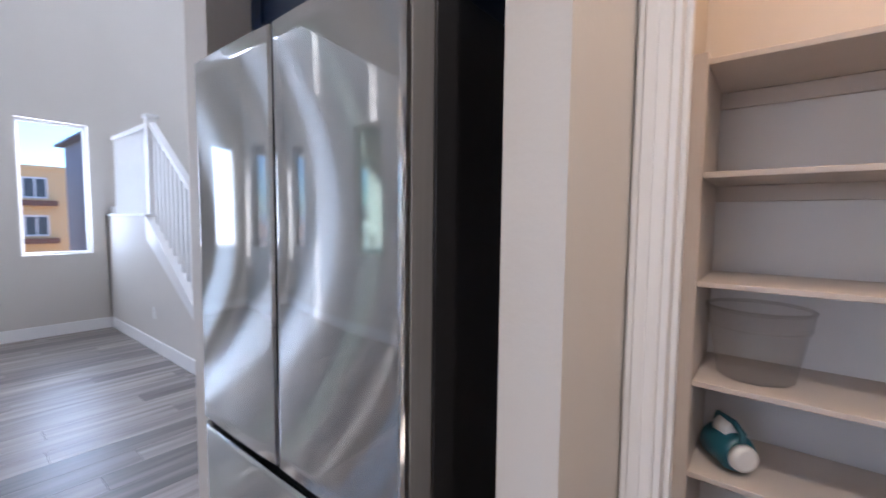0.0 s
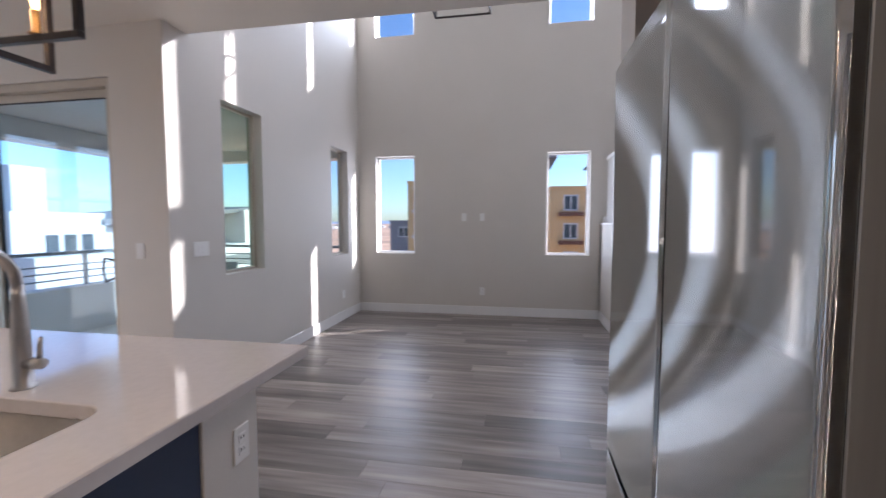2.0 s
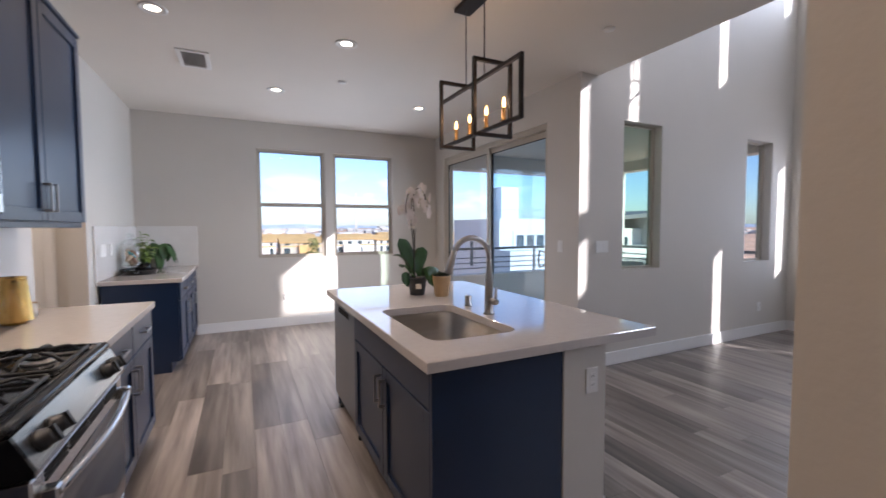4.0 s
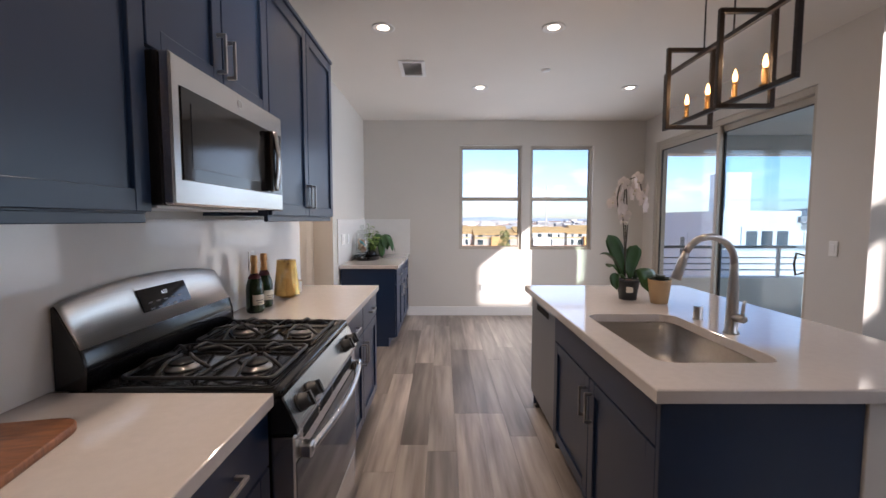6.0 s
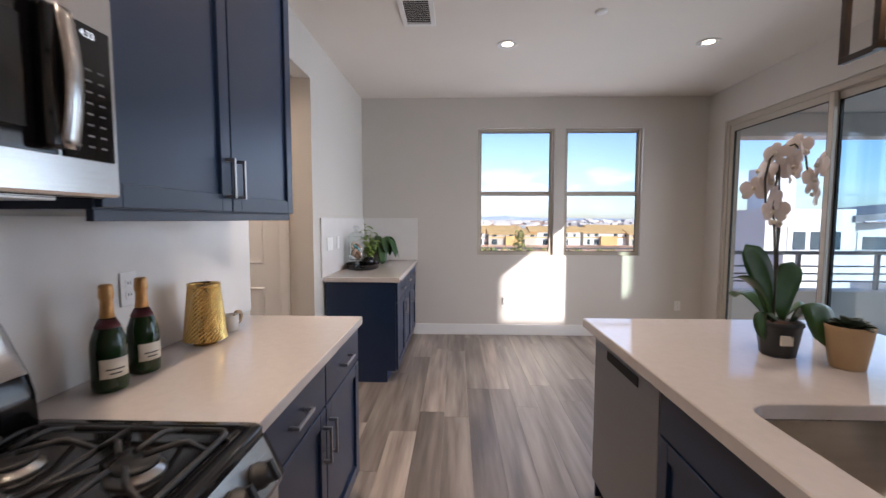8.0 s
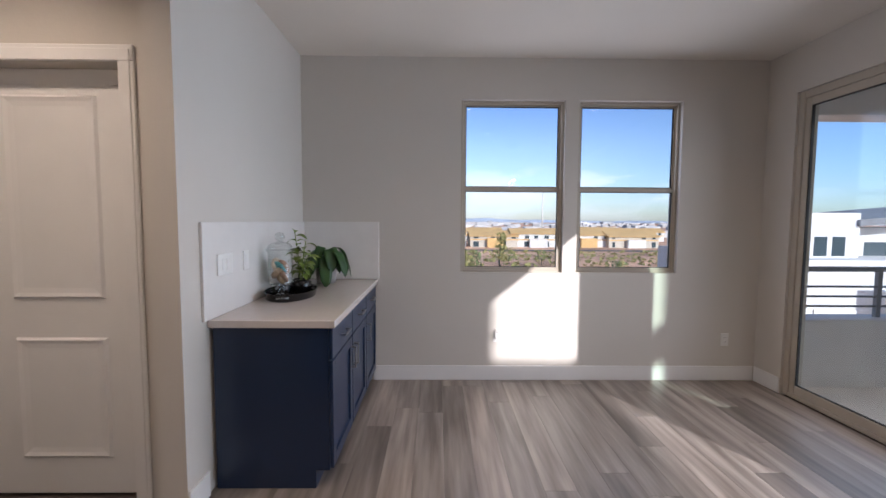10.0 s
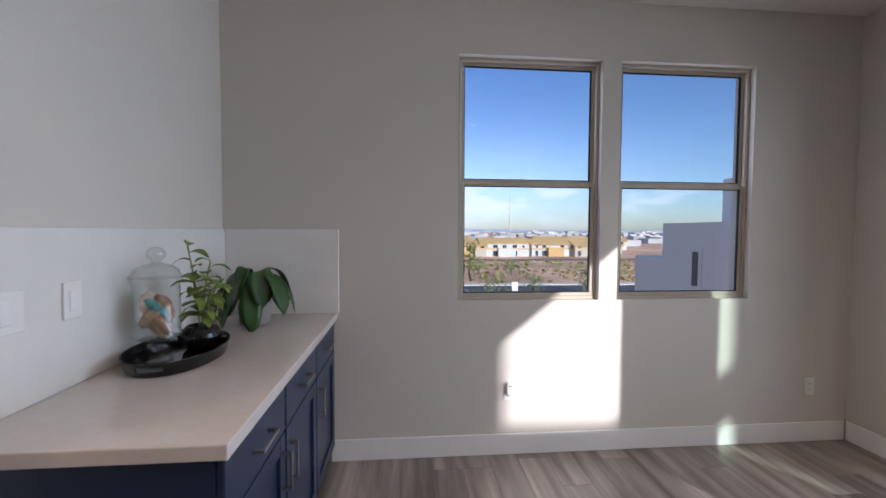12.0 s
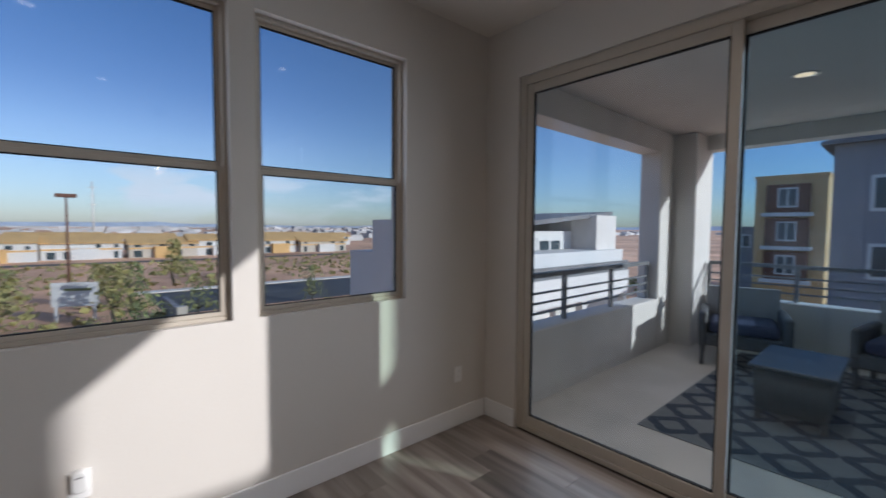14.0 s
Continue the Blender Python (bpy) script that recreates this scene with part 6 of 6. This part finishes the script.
o1 = townhouse(-61, -16.4, -10.0, 7.6, M_HORANGE, "ochre townhouse with brown bays and white windows")
for z in (4.0, 0.2, -3.6):
    part("bay", box(-61, -15.3, z - 0.6, -60.4, -11.4, z + 2.6), M_BROWN, o1, "brown sided bay")
    house_window(o1, "x", -14.2, -12.4, z, z + 2.2, -60.4, 1)
    part("sill_band", box(-61, -15.6, z - 1.0, -60.1, -11.1, z - 0.6), M_HWHITE, o1, "white balcony band")
g1 = townhouse(-30, -6.6, 2.0, 6.0, M_HGREY, "grey stucco townhouse with low tile roof", roof=True)
for z in (2.4, -1.0):
    house_window(g1, "x", -5.2, -3.6, z, z + 1.8, -30, 1)
    house_window(g1, "x", -2.0, 0.0, z, z + 1.8, -30, 1)
o2 = townhouse(-55, 4.0, 9.5, 6.0, M_HORANGE, "ochre townhouse with white framed windows")
for z in (3.0, -0.6, -4.2):
    house_window(o2, "x", 5.6, 7.4, z, z + 2.0, -55, 1)
    part("sill_band", box(-55, 5.0, z - 0.7, -54.3, 8.0, z - 0.2), M_BROWN, o2, "brown balcony band")
g2 = townhouse(-30, 6.3, 15.0, 6.4, M_HGREY, "grey stucco townhouse with grey roof", roof=True)
house_window(g2, "x", 7.5, 8.7, 1.5, 3.2, -30, 1)
g3 = townhouse(-70, -22.0, -17.2, 1.8, M_HGREY, "low grey townhouse with flat roof")
house_window(g3, "x", -20.6, -18.6, -1.0, 0.8, -70, 1)

# construction houses far to the south
rnd = random.Random(11)


def site_house(x, y, w, k):
    e = thing("construction_house", "unfinished pale house with raw plywood roof", "house", pose(x, y, GZ), "houses under construction")
    h = 3.7 + 0.4 * (k % 3)
    part("wall", box(-w / 2, -5, 0, w / 2, 5, h), M_HWHITE if k % 3 else M_TAN, e)
    bm = bmesh.new()
    rings(bm, [[(sx, -5.6, h), (sx, 0, h + 1.7), (sx, 5.6, h), (sx, 5.6, h - 0.2), (sx, -5.6, h - 0.2)] for sx in (-w / 2 - 0.4, w / 2 + 0.4)], smooth=False)
    part("roof", bm, M_PLY, e, "raw plywood roof")
    part("band", box(-w / 2 - 0.05, 5.0, 2.3, w / 2 + 0.05, 5.12, 2.7), M_PLY, e, "plywood band")
    n = max(3, int(w / 3))
    part("porch", box(-w * 0.2, 5.0, 0, w * 0.15, 6.6, 2.6 + 0.4 * (k % 2)), M_PLY if k % 2 else M_HWHITE, e, "projecting porch")
    for i in range(n):
        a = -w / 2 + (i + 0.5) * w / n + rnd.uniform(-0.4, 0.4)
        s = rnd.uniform(0.35, 0.75)
        if rnd.random() < 0.8:
            part("window", box(a - s, 4.95, 2.85, a + s, 5.06, 3.5 + s * 0.5), M_HWIN, e, "dark window opening")
        if rnd.random() < 0.6:
            part("window", box(a - s * 1.2, 4.95, 0.2, a + s * 1.2, 5.06, 1.9), M_HWIN, e, "dark window opening")


for k in range(9):
    site_house(-64 + k * 15.5 + rnd.uniform(-1, 1), -143 + rnd.uniform(-3, 3), rnd.uniform(14.6, 16.5), k)
for k in range(8):
    site_house(-90 + k * 24 + rnd.uniform(-2, 2), -185 + rnd.uniform(-6, 6), rnd.uniform(19, 24), k + 1)

# trees and brush


def tree(name, x, y, h, spread, m_leaf, label, clumps=26, z=GZ):
    e = thing(name, label, "tree", pose(x, y, z), "trees on the dry ground")
    bm = bmesh.new()
    tube(bm, [(0, 0, 0), (0.05 * h, 0, 0.25 * h), (0.02 * h, 0.03 * h, 0.55 * h)], [0.035 * h, 0.025 * h, 0.012 * h], 7)
    for k in range(5):
        a = k * 1.26
        tube(bm, [(0.03 * h, 0, 0.3 * h), (0.5 * spread * math.cos(a), 0.5 * spread * math.sin(a), 0.62 * h)], [0.014 * h, 0.005 * h], 5)
    part("trunk", bm, M_STEM, e)
    bm = bmesh.new()
    r = random.Random(int(x * 13 + y * 7))
    for k in range(clumps * 14):
        a, q = r.uniform(0, 6.28), r.random() ** 0.5
        t = r.random()
        rad = spread * q * (1 - 0.5 * t) * (0.75 + 0.35 * math.sin(3 * a + x))
        c = Vector((rad * math.cos(a), rad * math.sin(a), h * (0.28 + 0.72 * t)))
        s = h * r.uniform(0.02, 0.05)
        d1, d2 = Vector((r.uniform(-1, 1), r.uniform(-1, 1), r.uniform(-1, 1))), Vector((r.uniform(-1, 1), r.uniform(-1, 1), r.uniform(-1, 1)))
        bm.faces.new([bm.verts.new(c + v * s) for v in (d1, d2, -d1, -d2)])
    part("crown", bm, m_leaf, e)


M_TREE = mat("olive_foliage", (0.20, 0.22, 0.09), 0.8, vary=0.5, scale=1.5)
M_TREE2 = mat("yellow_foliage", (0.30, 0.27, 0.10), 0.8, vary=0.4, scale=1.5)
for x, y, h, s, m_ in ((-10.5, -72, 6.5, 1.8, M_TREE2), (-2.6, -47, 5.2, 1.8, M_TREE2), (7, -36, 4.0, 2.0, M_TREE), (-3.6, -40, 3.6, 3.0, M_TREE), (5.5, -52, 3.0, 2.6, M_TREE), (-4.5, -57, 4.6, 2.6, M_TREE), (-1.8, -58, 4.6, 1.6, M_TREE2), (5, -62, 4.0, 2.6, M_TREE), (-8.5, -46, 3.4, 2.8, M_TREE), (4, -44, 5.0, 2.2, M_TREE2), (-14, -84, 3.4, 3.0, M_TREE), (-20, -82, 3.0, 2.6, M_TREE), (-5, -82, 3.0, 3.0, M_TREE), (9, -30, 3.0, 2.0, M_TREE), (13, -44, 4.5, 2.2, M_TREE2), (-16, -55, 3.0, 2.4, M_TREE),
                       (-24, -58, 3.2, 2.5, M_TREE), (-40, -40, 4.0, 2.6, M_TREE), (-48, -30, 4.5, 3.0, M_TREE), (-20, -48, 2.5, 2.0, M_TREE), (22, -38, 4.0, 2.2, M_TREE)):
    tree("desert_tree", x, y, h, s, m_, "sparse green desert tree on dry ground")
bm = bmesh.new()
r = random.Random(5)
for k in range(2600):
    x, y = r.uniform(-70, 70), r.uniform(-120, -20)
    if (x < -6 and -68.5 < y < -49) or (x < -9 and y > -24):
        continue
    s = r.uniform(0.15, 0.5)
    for q in range(4):
        d1, d2 = Vector((r.uniform(-1, 1), r.uniform(-1, 1), r.uniform(-0.2, 1))), Vector((r.uniform(-1, 1), r.uniform(-1, 1), r.uniform(-0.2, 1)))
        c = Vector((x + r.uniform(-s, s), y + r.uniform(-s, s), GZ + s * 0.6))
        bm.faces.new([bm.verts.new(c + v * s) for v in (d1, d2, -d1, -d2)])
tagged(obj("brush", bm, M_TREE2), "low dry brush scattered over the ground", "brush", kind="stuff")
# far city and hills
bm = bmesh.new()
for k in range(420):
    x = r.uniform(-2600, 2600)
    y = -r.uniform(1500, 2600)
    w, h = r.uniform(10, 40), r.uniform(2, 6) if r.random() < 0.93 else r.uniform(8, 17)
    bx(bm, x, y, GZ, x + w, y + w, GZ + h)
for k in range(700):
    x, y = r.uniform(-900, 900), -r.uniform(220, 1200)
    w = r.uniform(6, 16)
    bx(bm, x, y, GZ, x + w, y + w, GZ + r.uniform(1.5, 4.5))
tagged(obj("far_city", bm, mat("far_city", (0.50, 0.48, 0.47), 0.9, vary=0.5, scale=0.01)), "far pale city buildings below the hills", "city", kind="stuff")
# hill ring; the blue-grey base colour carries the distance haze
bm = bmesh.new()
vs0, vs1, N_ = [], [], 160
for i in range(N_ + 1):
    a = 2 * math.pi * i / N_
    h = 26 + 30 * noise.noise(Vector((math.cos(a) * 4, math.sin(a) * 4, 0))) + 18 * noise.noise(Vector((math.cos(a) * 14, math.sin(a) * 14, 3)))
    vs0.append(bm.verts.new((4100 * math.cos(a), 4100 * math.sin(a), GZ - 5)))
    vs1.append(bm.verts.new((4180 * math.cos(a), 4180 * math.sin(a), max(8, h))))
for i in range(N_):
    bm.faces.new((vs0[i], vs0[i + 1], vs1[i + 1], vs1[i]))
struct("backdrop_hills", bm, mat("far_hills_haze_tint", (0.42, 0.47, 0.55), 0.95, vary=0.12, scale=0.003), "low hills along the horizon, distance haze in their blue colour", "hills")
# light pole, mast, signs
lp = thing("light_pole", "tall brown street light pole", "street lamp", pose(0.4, -64, GZ))
part("pole", lathe(bmesh.new(), [(0.16, 0), (0.13, 5), (0.09, 11.6)], seg=10), M_BROWN, lp)
part("lamp_head", box(-0.9, -0.25, 11.4, 0.9, 0.25, 11.8, 0.05), M_BROWN, lp)
for x, y in ((-6.5, -260), (-62, -250)):
    mt = thing("radio_mast", "thin pale lattice mast far off", "mast", pose(x, y, GZ), "far masts")
    part("mast", lathe(bmesh.new(), [(0.5, 0), (0.25, 29)], seg=6), M_CONC, mt)
    for z in (18, 22, 26):
        part("cross_arm", box(-1.6, -0.2, z, 1.6, 0.2, z + 0.3), M_CONC, mt)
sg = thing("site_sign", "white site sign board on two posts", "sign", pose(-0.1, -52, GZ, 0, 0, -20) @ Matrix.Scale(1.5, 4))
part("board", box(-1.1, -0.04, 0.9, 1.1, 0.04, 2.3), M_HWHITE, sg)
part("print_bar", box(-0.8, 0.041, 1.8, 0.5, 0.05, 1.95), M_TREE, sg, "green line of print")
for x in (-0.9, 0.9):
    part("post", box(x - 0.06, -0.05, 0, x + 0.06, 0.05, 0.9), M_HWHITE, sg)
rs = thing("road_sign", "small white road sign on a post", "sign", pose(-11.9, -49, GZ))
part("plate", box(-0.35, -0.02, 1.7, 0.35, 0.02, 2.7), M_PLATE, rs)
part("post", box(-0.04, -0.03, 0, 0.04, 0.0, 1.8), M_NICKEL, rs)
bw = thing("block_wall", "tan block garden wall by the side road", "garden wall", pose(0, 0, 0))
part("wall", box(-6.6, -50, GZ, -6.2, -42, GZ + 1.8), M_HGREY, bw)
part("end_post", box(-6.75, -42, GZ, -6.05, -41.3, GZ + 2.1), M_TAN, bw)

# ---- floor planks ----
PW, PL = 0.178, 1.50
plank_mesh = {}


def plank(x, y, w, l, parent):
    key = (round(w, 3), round(l, 3))
    if key not in plank_mesh:
        bm = bmesh.new()
        g, b = 0.0001, 0.0008
        hx, hy = w / 2 - g, l / 2 - g
        rings(bm, [[(-hx, -hy, -0.013), (hx, -hy, -0.013), (hx, hy, -0.013), (-hx, hy, -0.013)], [(-hx, -hy, -0.002), (hx, -hy, -0.002), (hx, hy, -0.002), (-hx, hy, -0.002)],
                   [(-hx + b, -hy + b, 0), (hx - b, -hy + b, 0), (hx - b, hy - b, 0), (-hx + b, hy - b, 0)]], False, True, False)
        me = bpy.data.meshes.new("plank")
        bm.to_mesh(me)
        bm.free()
        me.materials.append(M_PLANK)
        plank_mesh[key] = me
    o = new("plank", plank_mesh[key])
    o.location = (x, y, 0)
    o.parent = parent


def lay(x0, x1, y0, y1, parent):
    for i in range(round(x0 / PW), math.ceil(x1 / PW - 0.02)):
        a, b = i * PW, min(x1, (i + 1) * PW)
        y = -9.0 + random.Random(i * 7 + 3).random() * PL
        while y < y1:
            c, d = max(y0, y), min(y1, y + PL)
            if b - a > 0.01 and d - c > 0.02:
                plank((a + b) / 2, (c + d) / 2, b - a, d - c, parent)
            y += PL


floor_main = bpy.data.objects["floor"]
lay(-36 * PW + 0.06, -15 * PW, -2.53, 1.12, floor_main)
lay(-15 * PW, -8 * PW, -5.79, 1.12, floor_main)
lay(-8 * PW, 1.54, -5.79, 0.62, floor_main)
lay(-PW, 1.41, 0.62, 1.55, floor_main)
